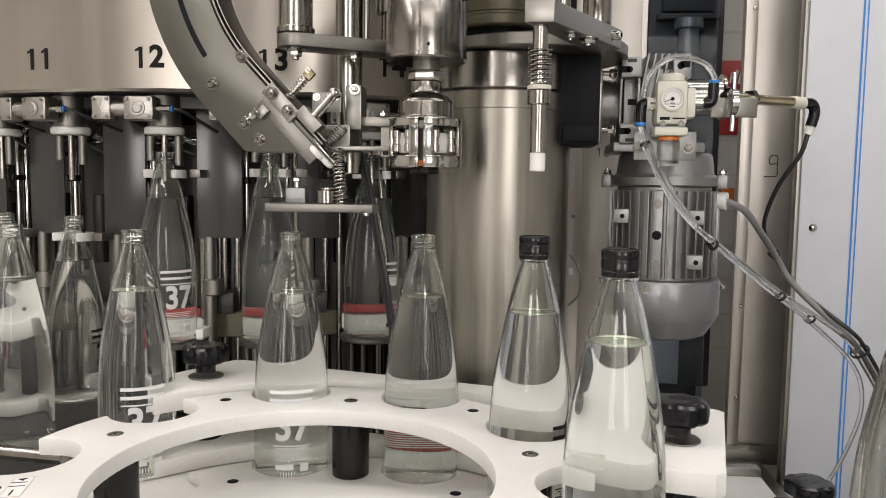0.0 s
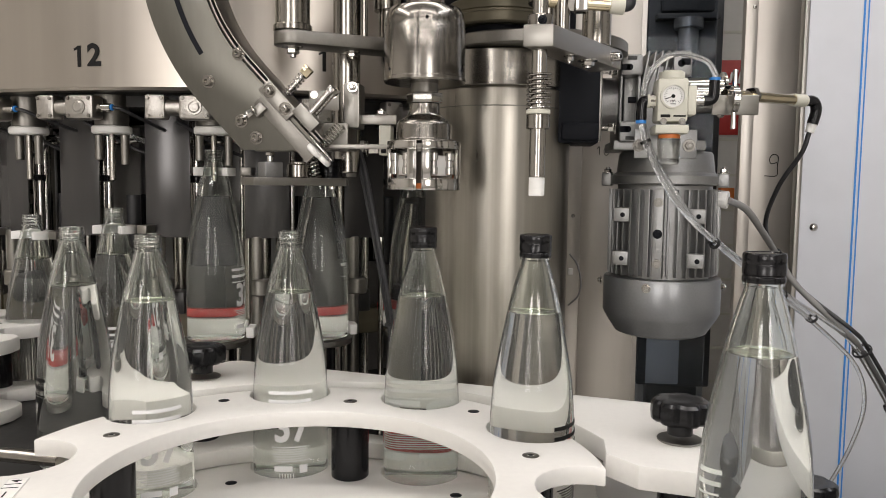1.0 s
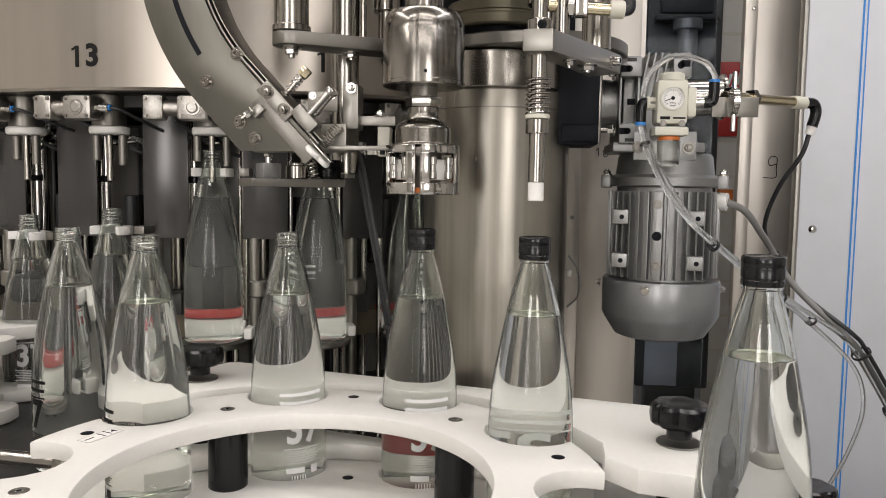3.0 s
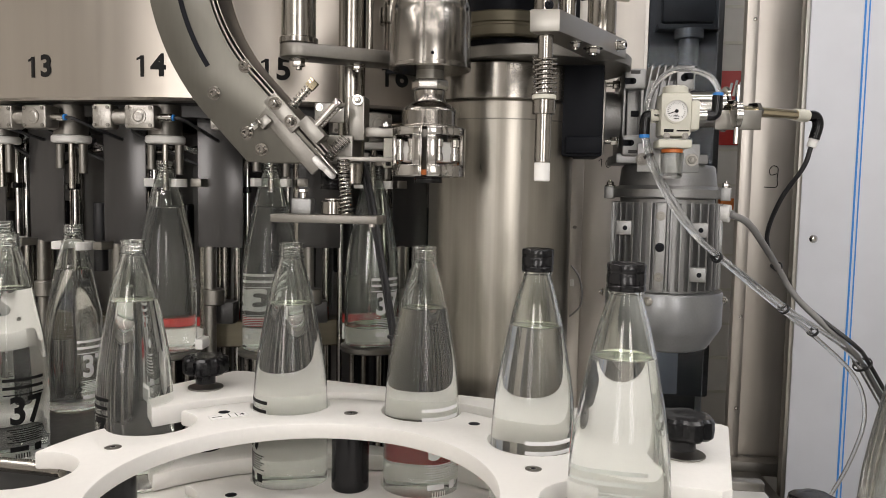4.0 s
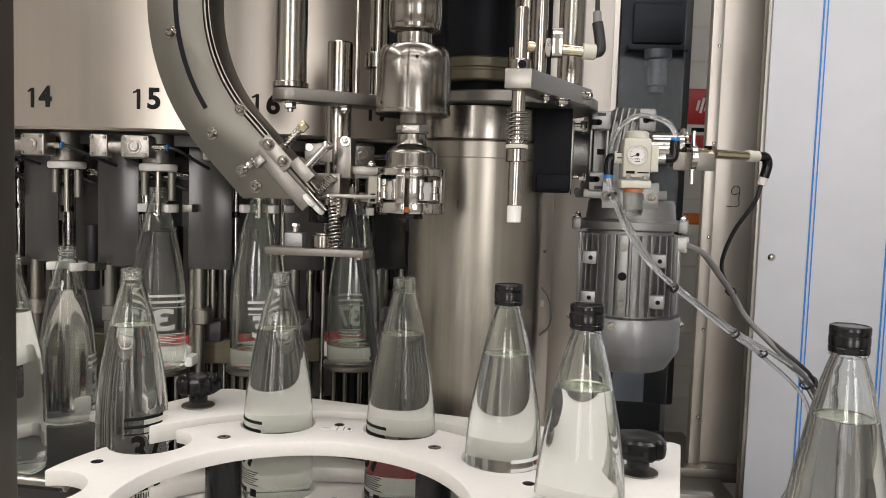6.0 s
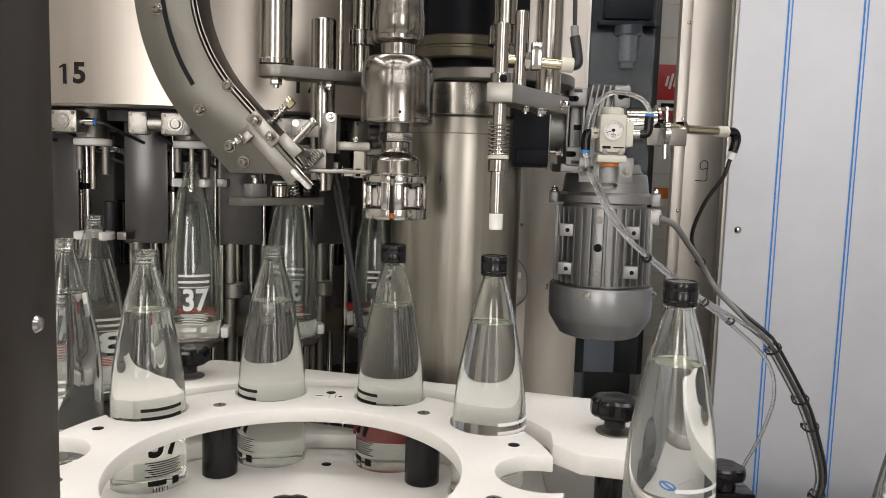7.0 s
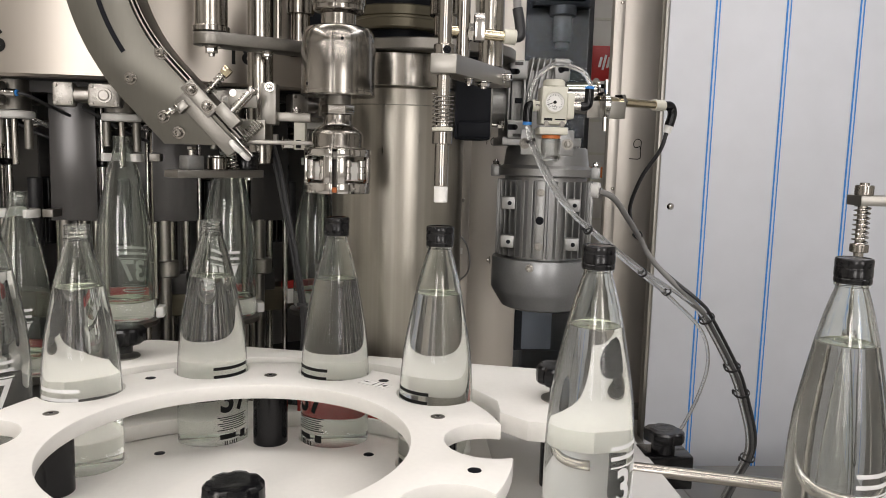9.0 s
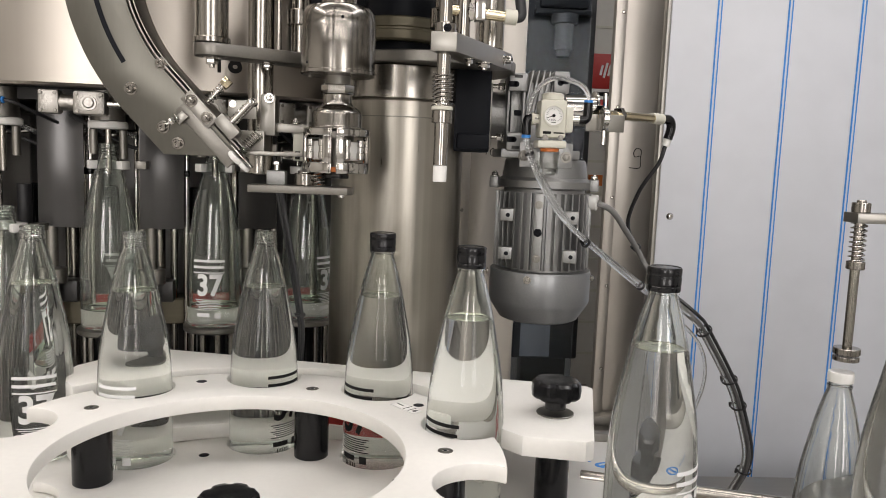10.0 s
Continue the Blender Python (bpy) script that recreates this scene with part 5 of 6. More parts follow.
    part("adapter", bar((-0.0785, -0.010, 0.444), (-0.0560, -0.010, 0.444), 0.036, 36), CAST, g, m=gear)
    part("adapter_plate", box(0.0105, 0.095, 0.098, (-0.0838, -0.010, 0.440), 0.002), STEEL_H, g, m=gear)
    part("cable_gland", bar((0.072, -0.02, 0.318), (0.094, -0.03, 0.316), 0.012, 20), WHITE2, g, "white plastic cable gland", m=gear)
    return g


gear_motor()
bb = thing("black_motor_block", "black anodised drive block beside the column", "motor")
part("block_body", box(0.056, 0.09, 0.118, (0.2475, 1.145, 0.445), 0.003), BLACKMATT, bb)
part("block_step", box(0.046, 0.07, 0.022, (0.252, 1.130, 0.400), 0.003), BLACKMATT, bb)


def regulator():
    r = thing("air_regulator", "cream pneumatic pressure regulator with a round gauge", "regulator")
    x, y, z = 0.353, 1.039, 0.437
    part("body", box(0.0350, 0.036, 0.050, (x, y + 0.019, z - 0.004), 0.003), CREAM, r)
    part("cap", lathe([(0, 0.02), (0.0138, 0.02), (0.0150, 0.022), (0.0146, 0.029), (0.011, 0.031), (0, 0.031)], 28, None, 0, Matrix.Translation((x + 0.001, y + 0.018, z))), CREAM, r)
    part("gauge_rim", lathe([(0.0125, 0.0), (0.0145, 0.0), (0.0145, 0.0025), (0.0125, 0.003)], 36, None, 0, Matrix.Translation((x, y + 0.001, z)) @ pose(0, 0, 0, 90)), CREAM, r)
    part("gauge_face", rod(0.0127, 0.0, 0.0008, 36, 0.0002, None, Matrix.Translation((x, y + 0.001, z)) @ pose(0, 0, 0, 90)), PAPER, r)
    bm = bmesh.new()
    for i in range(21):
        a = radians(-45 + 13.5 * i)
        n = 0.0030 if i % 5 == 0 else 0.0018
        box(n, 0.0004, 0.0004, (0.0105 - n / 2, 0, 0), 0, bm, Matrix.Translation((x, y - 0.0001, z)) @ Matrix.Rotation(-a, 4, "Y"))
    part("gauge_scale", bm, INK, r)
    part("needle", box(0.012, 0.0004, 0.0009, (-0.004, 0, 0), 0, None, Matrix.Translation((x, y - 0.0006, z)) @ Matrix.Rotation(radians(-20), 4, "Y")), INK, r)
    part("needle_hub", rod(0.0022, 0, 0.001, 14, 0.0002, None, Matrix.Translation((x, y, z)) @ pose(0, 0, 0, 90)), INK, r)
    unit = letters("MPa", 0.0040, 0.0001, 0.0)
    bmesh.ops.translate(unit, vec=(x, y - 0.0001, z - 0.0058), verts=unit.verts)
    part("gauge_unit", unit, INK, r, smooth=False)
    part("gauge_bar", box(0.006, 0.0004, 0.0008, (x, y - 0.0001, z - 0.0088), 0), INK, r)
    part("label_bar", box(0.011, 0.0004, 0.0035, (x - 0.008, y + 0.0007, z - 0.0225), 0), INK, r)
    part("label_bar", box(0.014, 0.0004, 0.0018, (x + 0.008, y + 0.0007, z - 0.0225), 0), INK, r)
    part("lower_collar", box(0.0385, 0.038, 0.010, (x, y + 0.019, z - 0.0375), 0.002), CREAM, r)
    part("orange_ring", rod(0.0125, -0.0475, -0.043, 28, 0.0005, None, Matrix.Translation((x, y + 0.017, z))), ORANGE, r)
    part("bowl", lathe([(0, -0.078), (0.010, -0.078), (0.0125, -0.075), (0.0135, -0.048), (0, -0.048)], 28, None, 0, Matrix.Translation((x, y + 0.017, z))), BOWL, r, "smoky clear drain bowl")
    for dx in (-0.010, 0.011):
        part("body_screw", capscrew((x + dx, y + 0.0012, z - 0.0285), (0, -1, 0), 0.0026, 0.002), DULL, r)
    part("port_nut", bar((x - 0.024, y + 0.018, z - 0.004), (x - 0.0175, y + 0.018, z - 0.004), 0.0085, 6), CHROME, r)
    part("side_block", box(0.010, 0.030, 0.034, (x + 0.0225, y + 0.019, z - 0.004), 0.002), CREAM, r)
    part("bracket", box(0.075, 0.004, 0.035, (x + 0.002, y + 0.052, z - 0.052), 0.001), CAST, r)
    for dx in (-0.03, 0.03):
        part("bracket_bolt", bolt((x + dx, y + 0.05, z - 0.054), (0, -1, 0), 0.0052, 0.004), DULL, r)
    part("port", bar((x - 0.027, y + 0.018, z - 0.004), (x - 0.016, y + 0.018, z - 0.004), 0.008, 16), CREAM, r)
    part("port", bar((x + 0.016, y + 0.018, z - 0.003), (x + 0.038, y + 0.018, z - 0.003), 0.007, 16), CHROME, r)
    part("elbow_fitting", pipe([(x - 0.025, y + 0.018, z - 0.004), (x - 0.032, y + 0.018, z - 0.006), (x - 0.033, y + 0.018, z - 0.026)], 0.0062, 14), BLACK, r)
    part("blue_collar", rod(0.0062, -0.030, -0.026, 18, 0.0004, None, Matrix.Translation((x - 0.033, y + 0.018, z))), BLUE, r)
    part("elbow_fitting", pipe([(x + 0.036, y + 0.018, z - 0.003), (x + 0.048, y + 0.018, z - 0.001), (x + 0.050, y + 0.018, z + 0.020)], 0.0062, 14), BLACK, r)
    part("blue_collar", rod(0.0062, 0.020, 0.0235, 18, 0.0004, None, Matrix.Translation((x + 0.050, y + 0.018, z))), BLUE, r)
    part("sensor_bracket", box(0.055, 0.004, 0.024, (x + 0.085, y + 0.06, z - 0.004), 0.001), STEEL_H, r)
    part("wing_nut", join(bar((x + 0.077, y + 0.035, z - 0.035), (x + 0.077, y + 0.035, z + 0.035), 0.003, 10), bar((x + 0.073, y + 0.035, z), (x + 0.081, y + 0.035, z), 0.016, 16)), CHROME, r)
    return r


regulator()
sx = thing("proximity_sensor", "nickel-plated barrel sensor with a black elbow plug", "sensor")
part("barrel", bar((0.425, 1.10, 0.446), (0.545, 1.18, 0.447), 0.0068, 20), BRASS, sx)
part("lock_nut", bar((0.432, 1.105, 0.446), (0.438, 1.109, 0.446), 0.014, 6), CHROME, sx)
part("lock_nut", bar((0.462, 1.125, 0.446), (0.468, 1.129, 0.446), 0.0125, 6), CHROME, sx)
part("plug_collar", bar((0.528, 1.169, 0.447), (0.547, 1.181, 0.447), 0.0082, 20), CREAM, sx)
part("plug_elbow", pipe([(0.546, 1.18, 0.447), (0.562, 1.192, 0.447), (0.567, 1.195, 0.436), (0.563, 1.195, 0.418)], 0.0072, 14), BLACK, sx)
part("white_sleeve", bar((0.563, 1.195, 0.418), (0.560, 1.196, 0.407), 0.0060, 16), WHITE2, sx)


def cables():
    h = thing("cable_bundle", "clear air hoses and cables tied together with black ties", "cable")
    # where the lines run down to the deck
    down = [(0.525, 1.165, 0.196), (0.60, 1.26, 0.155), (0.662, 1.31, 0.118), (0.702, 1.35, 0.083), (0.770, 1.38, -0.016), (0.801, 1.40, -0.072), (0.845, 1.44, -0.169), (0.857, 1.47, -0.228), (0.848, 1.5, -0.29), (0.825, 1.53, -0.39), (0.81, 1.55, -0.478)]

    def off(dx, dy, dz, i0=0):
        return [(x + dx, y + dy, z + dz) for x, y, z in down[i0:]]

    part("air_hose", pipe([(0.321, 1.057, 0.407), (0.326, 1.057, 0.385), (0.335, 1.058, 0.365), (0.346, 1.06, 0.344), (0.365, 1.062, 0.315), (0.388, 1.068, 0.290), (0.417, 1.085, 0.268)] + off(0, 0, 0), 0.0038, 12), HOSE, h)
    part("air_hose", pipe([(0.323, 1.068, 0.43), (0.326, 1.068, 0.40), (0.337, 1.068, 0.372), (0.353, 1.07, 0.345), (0.373, 1.072, 0.314), (0.395, 1.078, 0.286), (0.423, 1.092, 0.262), (0.527, 1.17, 0.188), (0.602, 1.265, 0.141), (0.700, 1.352, 0.062), (0.722, 1.362, 0.0), (0.716, 1.38, -0.07), (0.692, 1.40, -0.149), (0.64, 1.41, -0.24), (0.59, 1.42, -0.36), (0.58, 1.42, -0.478)], 0.0033, 12), HOSE, h)
    part("loop_hose", pipe([(0.403, 1.057, 0.460), (0.4025, 1.057, 0.466), (0.391, 1.06, 0.481), (0.360, 1.063, 0.489), (0.337, 1.065, 0.477), (0.326, 1.066, 0.455), (0.323, 1.068, 0.43)], 0.0033, 12), HOSE, h)
    part("grey_cable", pipe([(0.456, 1.185, 0.316), (0.485, 1.20, 0.303), (0.52, 1.24, 0.27), (0.566, 1.32, 0.232), (0.60, 1.33, 0.185)] + off(0.009, 0.008, -0.001, 2), 0.0048, 12), GREYHOSE, h)
    part("sensor_cable", pipe([(0.560, 1.196, 0.407), (0.553, 1.2, 0.38), (0.535, 1.23, 0.335), (0.535, 1.28, 0.28), (0.566, 1.325, 0.236), (0.61, 1.335, 0.178)] + off(0.014, -0.004, 0.004, 2), 0.0032, 10), RUBBER, h)
    part("dark_hose", pipe(off(0.006, -0.008, 0.0, 3), 0.0040, 10), DARKHOSE, h)
    part("deck_gland", rod(0.02, -0.478, -0.455, 24, 0.002, None, Matrix.Translation((0.818, 1.552, 0))), BLACK, h)
    for x, y, z, r, d in ((0.3265, 1.060, 0.386, 0.0056, (0.4, 0.0, -0.9)), (0.418, 1.087, 0.264, 0.0064, (0.7, 0.4, -0.4)), (0.566, 1.323, 0.234, 0.0068, (0.6, 0.6, -0.5)), (0.526, 1.166, 0.192, 0.0064, (0.6, 0.6, -0.5)), (0.601, 1.263, 0.146, 0.0068, (0.5, 0.4, -0.7)),
                          (0.709, 1.350, 0.083, 0.0142, (0.5, 0.2, -0.7)), (0.777, 1.380, -0.015, 0.0142, (0.4, 0.3, -1)), (0.808, 1.400, -0.071, 0.0142, (0.3, 0.3, -1)), (0.864, 1.470, -0.228, 0.0142, (0.0, 0.3, -1))):
        mm, _ = between((x, y, z), (x + d[0], y + d[1], z + d[2]))
        part("cable_tie", lathe([(r - 0.001, -0.0018), (r + 0.0008, -0.0018), (r + 0.0008, 0.0018), (r - 0.001, 0.0018), (r - 0.001, -0.0018)], 20, None, 0, mm), RUBBER, h)
        part("tie_head", box(0.004, 0.004, 0.010, (r + 0.002, 0, 0.002), 0.0005, None, mm), RUBBER, h)
    return h


cables()

# ---- filler carousel ----


def carousel():
    c = thing("filler_carousel", "round stainless steel filler carousel with numbered filling places", "filling machine", Matrix.Translation((*DRUM_C, 0)))
    part("drum_wall", lathe([(0.60, 0.456), (0.722, 0.456), (0.726, 0.460), (0.726, 1.05), (0.70, 1.05)], 180), DRUM, c)
    part("drum_floor", lathe([(0.15, 0.4555), (0.60, 0.4555), (0.60, 0.439), (0.66, 0.439), (0.66, 0.4555), (0.70, 0.4555)], 120), DARKSTEEL, c)
    part("core_column", rod(0.46, 0.112, 0.43, 80, 0.003), COREPAINT, c)
    # lower half of the core takes a darker steel: shade of the gaps in its colour
    part("core_base", rod(0.45, -0.48, 0.11, 80, 0.003), DARKSTEEL, c, "lower drum core, darkened like the shaded gaps")
    part("lower_ring", lathe([(0.56, 0.088), (0.60, 0.088), (0.602, 0.090), (0.602, 0.128), (0.60, 0.130), (0.56, 0.130), (0.56, 0.088)], 120), OLIVE, c)
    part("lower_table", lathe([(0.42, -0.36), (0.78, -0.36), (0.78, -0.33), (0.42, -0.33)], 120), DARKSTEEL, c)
    return c


CAROUSEL = carousel()


def carousel_station(n):
    """Valve, nozzle and guard plate of filling place n, on the carousel."""
    ang = (n - 12) * DRUM_STEP
    m = Matrix.Rotation(radians(ang), 4, "Z") @ Matrix.Translation((0, -VALVE_R, 0))
    num = wrapped(place_digits(str(n), 0.041), DRUM_R + 0.0006, 0.5015)
    bmesh.ops.transform(num, matrix=Matrix.Rotation(radians(ang + 0.6), 4, "Z"), verts=num.verts)
    part("place_number", num, INK, CAROUSEL, "black stuck-on number", smooth=False)
    v = new("filling_valve")
    v.parent = CAROUSEL
    v.matrix_basis = m
    if not STATION:
        up = 0.010
        STATION["valve_block"] = finish(box(0.044, 0.028, 0.034, (-0.012, -0.045, 0.424 + up), 0.005), VALVE, "valve_block")
        STATION["valve_head"] = finish(box(0.028, 0.026, 0.034, (-0.066, -0.045, 0.424 + up), 0.004), VALVE, "valve_head")
        STATION["valve_bridge"] = finish(bar((-0.053, -0.045, 0.424 + up), (-0.033, -0.045, 0.424 + up), 0.011, 18), VALVE, "valve_bridge")
        for i, (x, z) in enumerate(((-0.028, 0.412), (0.004, 0.412), (-0.028, 0.436), (0.004, 0.436), (-0.0755, 0.412), (-0.0755, 0.436), (-0.0565, 0.412), (-0.0565, 0.436))):
            STATION["valve_screw" + "x" * i] = finish(rod(0.0026, 0, 0.0018, 10, 0.0003, None, Matrix.Translation((x, -0.0585, z + up)) @ pose(0, 0, 0, 90)), DULL, "valve_screw")
        STATION["valve_cover"] = finish(lathe([(0, 0.003), (0.006, 0.003), (0.008, 0.0015), (0.0105, 0.0015), (0.011, 0)], 20, None, 0, Matrix.Translation((-0.012, -0.0588, 0.424 + up)) @ pose(0, 0, 0, 90)), VALVE, "valve_cover")
        STATION["valve_stem"] = finish(bar((0.009, -0.045, 0.424 + up), (0.030, -0.045, 0.424 + up), 0.0055, 16), CHROME, "valve_stem")
        STATION["blue_collar"] = finish(bar((0.030, -0.045, 0.424 + up), (0.033, -0.045, 0.424 + up), 0.0046, 14), BLUE, "blue_collar")
        STATION["air_tube"] = finish(pipe([(0.033, -0.045, 0.434), (0.045, -0.04, 0.431), (0.06, -0.01, 0.418), (0.07, 0.05, 0.405), (0.05, 0.09, 0.43)], 0.0026, 8), RUBBER, "air_tube")
        STATION["clear_tube"] = finish(pipe([(0.0, 0.05, 0.40), (0.05, 0.04, 0.385), (0.085, 0.045, 0.39), (0.12, 0.07, 0.42)], 0.004, 8), HOSE, "clear_tube")
        STATION["seal_cup"] = finish(lathe([(0, 0.400), (0.026, 0.400), (0.028, 0.402), (0.028, 0.409), (0.026, 0.411), (0, 0.411)], 28), WHITE2, "seal_cup")
        STATION["valve_body"] = finish(rod(0.024, 0.411, 0.456, 24, 0.001), DULL, "valve_body")
        STATION["fill_nozzle"] = finish(rod(0.0046, 0.332, 0.40, 14, 0.0006), STEEL, "fill_nozzle")
        STATION["guide_pin"] = finish(rod(0.0062, 0.362, 0.399, 14, 0.0008, None, Matrix.Translation((-0.021, 0, 0))), DULL, "guide_pin")
        STATION["guide_pinx"] = finish(rod(0.0062, 0.355, 0.399, 14, 0.0008, None, Matrix.Translation((0.021, 0, 0))), DULL, "guide_pin")
        STATION["guard_plate"] = finish(box(0.066, 0.003, 0.205, (-0.076, 0.030, 0.350), 0.001), GUARD, "guard_plate")
        STATION["plate_post"] = finish(rod(0.009, -0.33, 0.25, 16, 0.001, None, Matrix.Translation((-0.092, 0.035, 0))), DULL, "plate_post")
        STATION["back_pipe"] = finish(rod(0.011, -0.33, 0.44, 18, 0.001, None, Matrix.Translation((0.055, 0.09, 0))), STEEL, "back_pipe")
        STATION["thin_pipe"] = finish(rod(0.006, -0.33, 0.44, 14, 0.001, None, Matrix.Translation((0.082, 0.075, 0))), CHROME, "thin_pipe")
        STATION["front_pipe"] = finish(rod(0.0075, 0.12, 0.43, 16, 0.001, None, Matrix.Translation((0.038, 0.05, 0))), STEEL, "front_pipe")
        STATION["thin_pipex"] = finish(rod(0.0048, -0.33, 0.44, 14, 0.001, None, Matrix.Translation((0.104, 0.055, 0))), CHROME, "thin_pipe")
        STATION["thin_pipexx"] = finish(rod(0.0035, 0.13, 0.43, 12, 0.001, None, Matrix.Translation((0.022, 0.085, 0))), CHROME, "thin_pipe")
        STATION["cross_tube"] = finish(pipe([(-0.10, 0.10, 0.395), (-0.02, 0.065, 0.392), (0.06, 0.07, 0.402), (0.13, 0.10, 0.398)], 0.0042, 10), CHROME, "cross_tube")
        STATION["cross_tubex"] = finish(pipe([(-0.06, 0.02, 0.42), (0.02, 0.05, 0.375), (0.07, 0.06, 0.372), (0.11, 0.09, 0.41)], 0.0028, 8), RUBBER, "cross_tube")
        STATION["pipe_clampx"] = finish(box(0.022, 0.014, 0.010, (0.098, 0.055, 0.335), 0.002), BLACK, "pipe_clamp")
        STATION["pipe_clamp"] = finish(box(0.030, 0.016, 0.018, (0.045, 0.055, 0.30), 0.002), DULL, "pipe_clamp")
        STATION["roller"] = finish(rod(0.016, 0.16, 0.185, 20, 0.002, None, Matrix.Translation((0.06, 0.03, 0))), DULL, "roller")
        STATION["cam_block"] = finish(box(0.05, 0.03, 0.035, (0.06, 0.06, 0.145), 0.003), DARKSTEEL, "cam_block")
        STATION["hose_stub"] = finish(rod(0.011, 0.20, 0.31, 18, 0.001, None, Matrix.Translation((-0.015, 0.075, 0))), RUBBER, "hose_stub")
        STATION["inner_plate"] = finish(box(0.085, 0.004, 0.42, (0.02, 0.16, 0.21), 0.001), COREPAINT, "inner_plate")
        STATION["shock_absorber"] = finish(rod(0.012, 0.20, 0.31, 18, 0.002, None, Matrix.Translation((-0.018, 0.12, 0))), BLUE if n % 3 == 0 else BLACK, "shock_absorber")
        for me in STATION.values():
            me.shade_smooth()
            me.set_sharp_from_angle(angle=radians(32))
    for name, me in STATION.items():
        part(name.rstrip("x"), me, None, v, smooth=False)


STATION = {}
for n in range(1, 28):
    carousel_station(n)


def lift_stand():
    """Lifting plate under a bottle; its origin is the plate's top."""
    s = thing("bottle_lift", "steel lifting plate with a white neck holder on the filler", "bottle lift", group="bottle lifts")
    part("lift_plate", lathe([(0, -0.009), (0.046, -0.009), (0.048, -0.007), (0.048, -0.001), (0.046, 0.0), (0, 0.0)], 36), DULL, s)
    part("lift_cylinder", rod(0.026, -0.34, -0.009, 28, 0.001), BLACK, s)
    for i in range(5):
        a = radians(180 + 36 * i + 18)
        part("bellows_rod", rod(0.0045, -0.33, -0.009, 10, 0.0005, None, Matrix.Translation((0.036 * math.cos(a), 0.036 * math.sin(a), 0))), STEEL, s)
    part("back_rod", rod(0.0085, -0.33, 0.262, 18, 0.001, None, Matrix.Translation((0.052, 0.035, 0))), DULL, s)
    part("holder_arm", box(0.016, 0.05, 0.012, (0.046, 0.022, 0.248), 0.001), DULL, s)
    out = [(0.030 * math.cos(radians(a)), 0.030 * math.sin(radians(a))) for a in range(-40, 221, 13)]
    inn = [(0.0165 * math.cos(radians(a)), 0.0165 * math.sin(radians(a))) for a in range(220, -41, -13)]
    part("neck_holder", plate(out + inn, 0.241, 0.253, 0.001), WHITE2, s, "white plastic neck holder")
    part("back_stop", box(0.075, 0.012, 0.024, (0, 0.050, 0.013), 0.002), WHITE2, s)
    part("red_band", box(0.085, 0.010, 0.013, (0.002, 0.052, 0.0335), 0.001), RED, s)
    part("side_stop", box(0.012, 0.05, 0.016, (0.050, 0.02, 0.009), 0.002), WHITE2, s)
    return s


LIFTS = {}
first = lift_stand()
LIFTS[6] = first
for n in range(7, 24):
    LIFTS[n] = copy_thing(first, Matrix())

# ---- conveyors and rails ----
r1 = thing("outfeed_rail", "steel side rail of the outfeed conveyor with a black clamp", "rail")
part("rail_rod", bar((0.385, 0.91, -0.006), (0.95, 0.735, -0.006), 0.0075, 20), STEEL, r1)
part("clamp_block", box(0.064, 0.045, 0.044, (0.497, 0.950, -0.028), 0.003), BLACK, r1)
part("clamp_stem", rod(0.015, -0.006, 0.008, 24, 0.001, None, Matrix.Translation((0.494, 0.945, 0))), BLACK, r1)
part("clamp_knob", lobed_knob(0.026, 4, 0.016), BLACK, r1, "black four-armed knob", m=pose(0.494, 0.945, 0.008, 0, 0, 20))
r2 = thing("infeed_rail", "pair of steel infeed guide rods", "rail")
part("rod_bracket", box(0.02, 0.16, 0.09, (-0.70, 0.85, 0.02), 0.002), BLACK, r2)
part("rail_rod", bar((-0.75, 0.885, 0.045), (-0.285, 0.842, 0.045), 0.0075, 20), STEEL, r2)
part("rail_rod", bar((-0.75, 0.80, 0.012), (-0.29, 0.80, 0.012), 0.0065, 20), STEEL, r2)
cv = thing("outfeed_conveyor", "steel outfeed conveyor track under the capped bottles", "conveyor")
part("track", box(0.9, 0.10, 0.010, (0, 0, 0), 0.001, None, pose(0.66, 0.625, -0.0065, 0, 0, -15.1)), DULL, cv)

# stopper station behind the outfeed
ps = thing("stopper_plunger", "sprung steel stopper plunger on a bracket", "plunger")
X, Y = 0.700, 0.90
part("foot", join(rod(0.015, 0.150, 0.156, 28, 0.0008, None, Matrix.Translation((X, Y, 0))), rod(0.0155, 0.158, 0.166, 28, 0.0008, None, Matrix.Translation((X, Y, 0)))), STEEL_RING, ps)
part("rod", rod(0.0055, 0.164, 0.345, 18, 0.0006, None, Matrix.Translation((X, Y, 0))), STEEL, ps)
part("spring", coil((X, Y, 0.272), (X, Y, 0.318), 0.0085, 0.0011, 8), CHROME, ps)
part("collar", rod(0.0105, 0.262, 0.272, 24, 0.0008, None, Matrix.Translation((X, Y, 0))), STEEL_RING, ps)
part("nut", rod(0.0105, 0.330, 0.342, 24, 0.0008, None, Matrix.Translation((X, Y, 0))), STEEL_RING, ps)
part("bracket", box(0.16, 0.03, 0.012, (X + 0.068, Y, 0.324), 0.001), STEEL_H, ps)
part("bracket_post", rod(0.02, -0.48, 0.7, 28, 0.001, None, Matrix.Translation((X + 0.13, Y + 0.02, 0))), STEEL, ps)
eb = thing("empty_bottle", "empty clear glass bottle with a white cap", "bottle", Matrix.Translation((X - 0.004, Y, -0.144)))
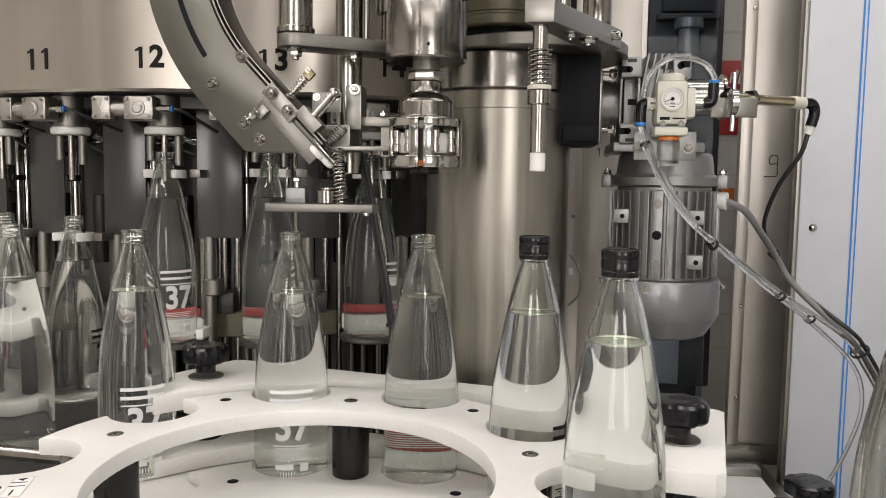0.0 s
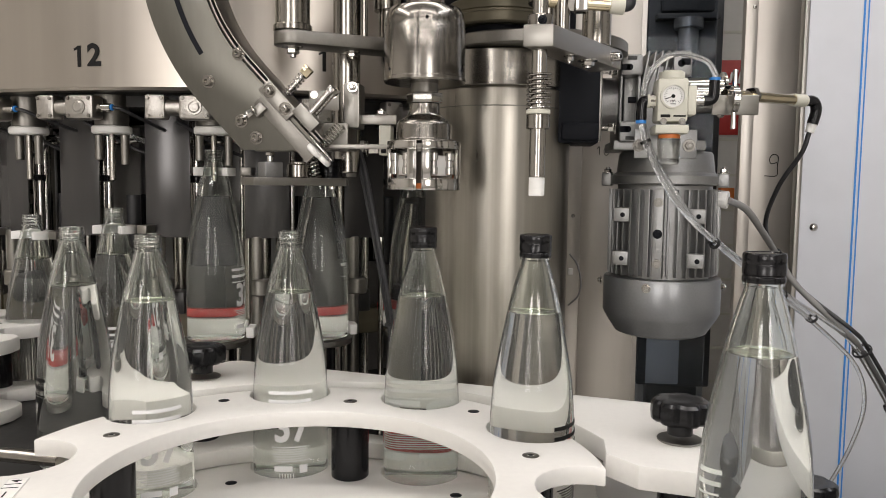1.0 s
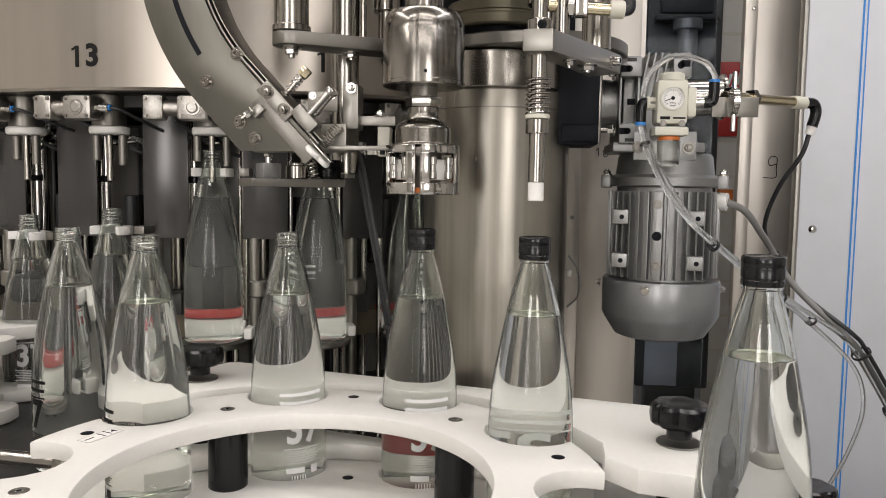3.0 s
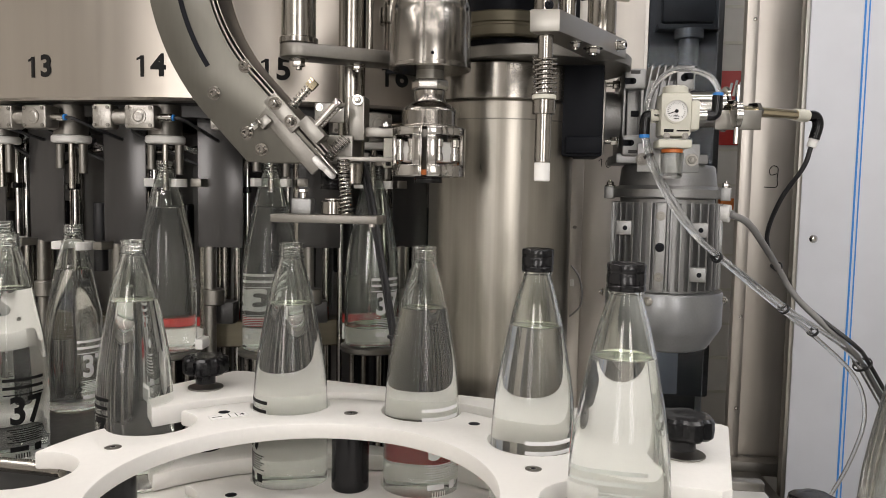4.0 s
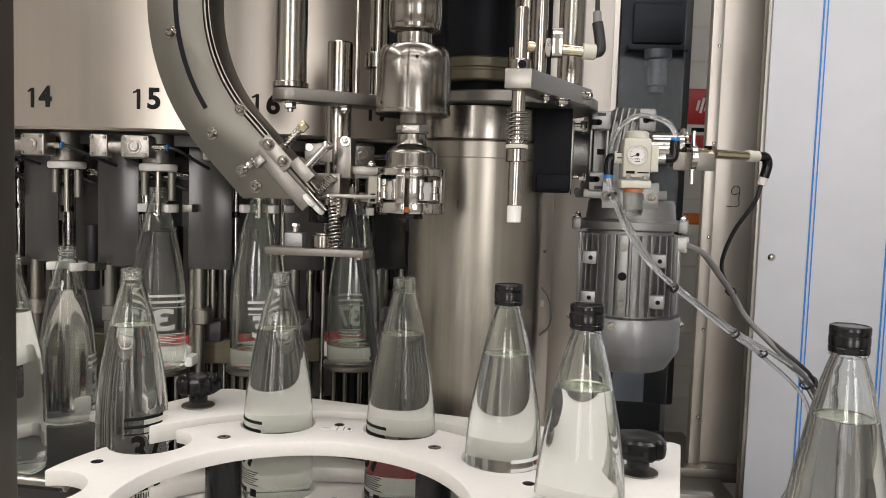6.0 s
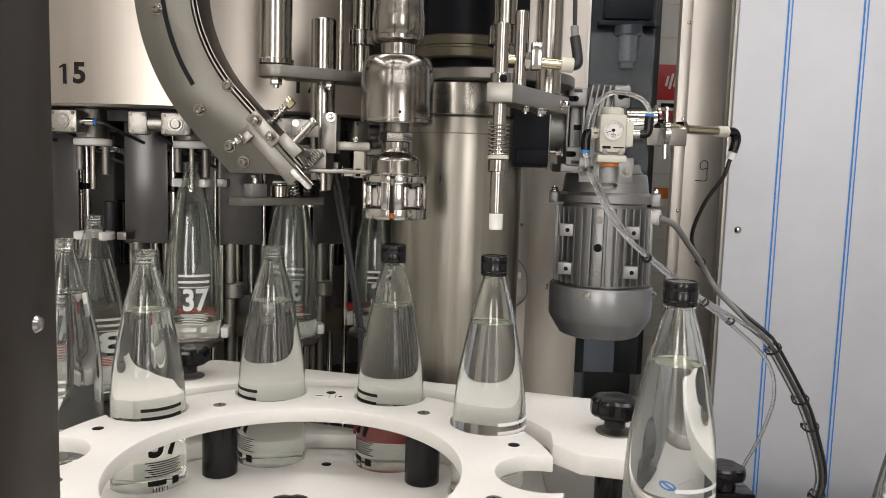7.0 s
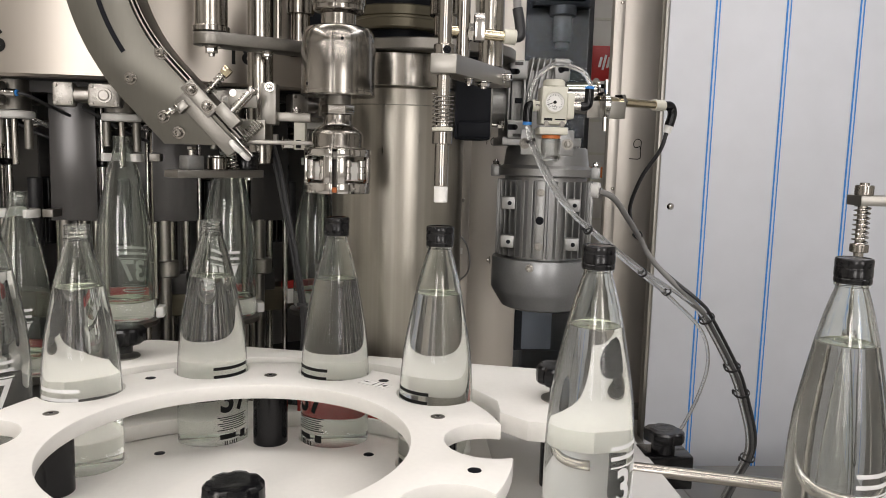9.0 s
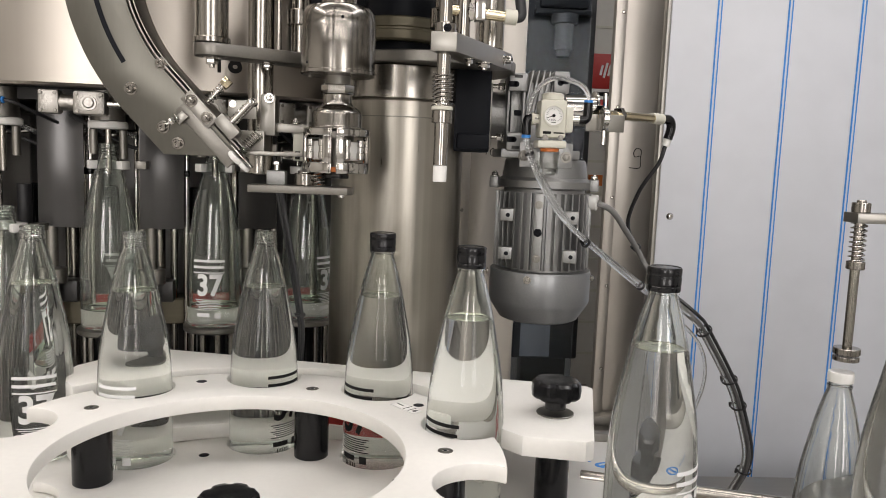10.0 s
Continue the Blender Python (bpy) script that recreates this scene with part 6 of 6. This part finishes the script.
ebm = lathe([(0, 0.004), (0.03, 0.003), (0.037, 0.0)] + PROFILE + FINISH + [(0.0102, 0.2782)] + [(inner(z), z) for z in (0.275, 0.2605, 0.2505, 0.235, 0.214, 0.19, 0.168, 0.145, 0.12, 0.095, 0.04, 0.012)] + [(0.03, 0.0075), (0, 0.0085)], 40)
part("glass", ebm, GLASS, eb)
part("cap", lathe([(0, 0.268), (0.0150, 0.268), (0.0150, 0.277), (0.0140, 0.280), (0, 0.2805)], 28), WHITE2, eb, "white plastic cap")
tb = thing("bottle_stand", "steel stand under the empty bottle", "stand")
part("stand_top", rod(0.05, -0.156, -0.145, 32, 0.001, None, Matrix.Translation((X - 0.004, Y, 0))), DULL, tb)
part("stand_leg", rod(0.02, -0.48, -0.156, 24, 0.001, None, Matrix.Translation((X - 0.004, Y, 0))), DULL, tb)

# ---- what moves ----


def cap_place(k, t):
    """Base of the cap of bottle k."""
    set_at = 6.07 + 2.01 * k + 0.33
    mt = machine_time(t)
    if mt >= set_at:
        x, y, z, turn = bottle_place(k, t)
        return x, y, z + 0.2635
    if mt >= set_at - 0.78:
        return 0.075, 0.951, head_z(t) - 0.0065
    x, y, z, turn = arm_place(t) if mt > set_at - 1.35 else (-0.044, 1.005, 0.338, 0)
    return x, y, z + 0.0005


REST = (-0.044, 1.005)
ARM_ROWS = [(0, (0.012, 0.945, 0.311, 0.0)), (0.1, (-0.01, 0.965, 0.311, 18.0)), (0.3, (*REST, 0.314, 44.0)), (0.4, (*REST, 0.323, 46.0)), (0.5, (*REST, 0.337, 46.0)), (1.1, (*REST, 0.338, 46.0)),
            (1.3, (0.02, 0.97, 0.338, 16.0)), (1.45, (0.078, 0.951, 0.336, 0.0)), (1.64, (0.078, 0.951, 0.336, 0.0)), (1.78, (0.077, 0.951, 0.308, 0.0)), (1.86, (0.070, 0.950, 0.308, 0.0)), (2.01, (0.012, 0.945, 0.311, 0.0))]


def arm_place(t):
    return table(ARM_ROWS, (machine_time(t) + 0.03) % 2.01)


def motions():
    walk(STARWHEEL, [(t, pose(*STAR, 0, 0, 0, -PITCH * star_steps(t))) for t in TIMES])
    walk(CAROUSEL, [(t, pose(*DRUM_C, 0, 0, 0, drum_phase(12, t) * DRUM_STEP)) for t in TIMES[::2]])
    walk(TRANSFER, [(t, pose(-0.735, 1.085, 0, 0, 0, 5 - drum_phase(12, t) * 36)) for t in TIMES[::2]])
    for k, b in BOTTLES.items():
        walk(b, [(t, pose(*bottle_place(k, t)[:3], 0, 0, bottle_place(k, t)[3])) for t in TIMES])
    for k, c in CAPS.items():
        walk(c, [(t, pose(*cap_place(k, t))) for t in TIMES])
    for n, s in LIFTS.items():
        rows = []
        for t in TIMES[::2]:
            p = drum_phase(n, t)
            x, y = filler_place(p)
            rows.append((t, pose(x, y, lift(p) - 0.0005, 0, 0, p * DRUM_STEP)))
        walk(s, rows)
    walk(HEAD, [(t, pose(0.075, 0.951, head_z(t), 0, 0, head_turn(t))) for t in TIMES])
    walk(BRACKET, [(t, pose(0.196, 0.868, 0.405 + head_z(t) - 0.27)) for t in TIMES])
    walk(ROD, [(t, pose(0.196, 0.868, 0.2862 + max(0.0, head_z(t) - 0.290))) for t in TIMES])
    walk(ARM, [(t, pose(*arm_place(t)[:3], 0, 0, arm_place(t)[3])) for t in TIMES])


motions()
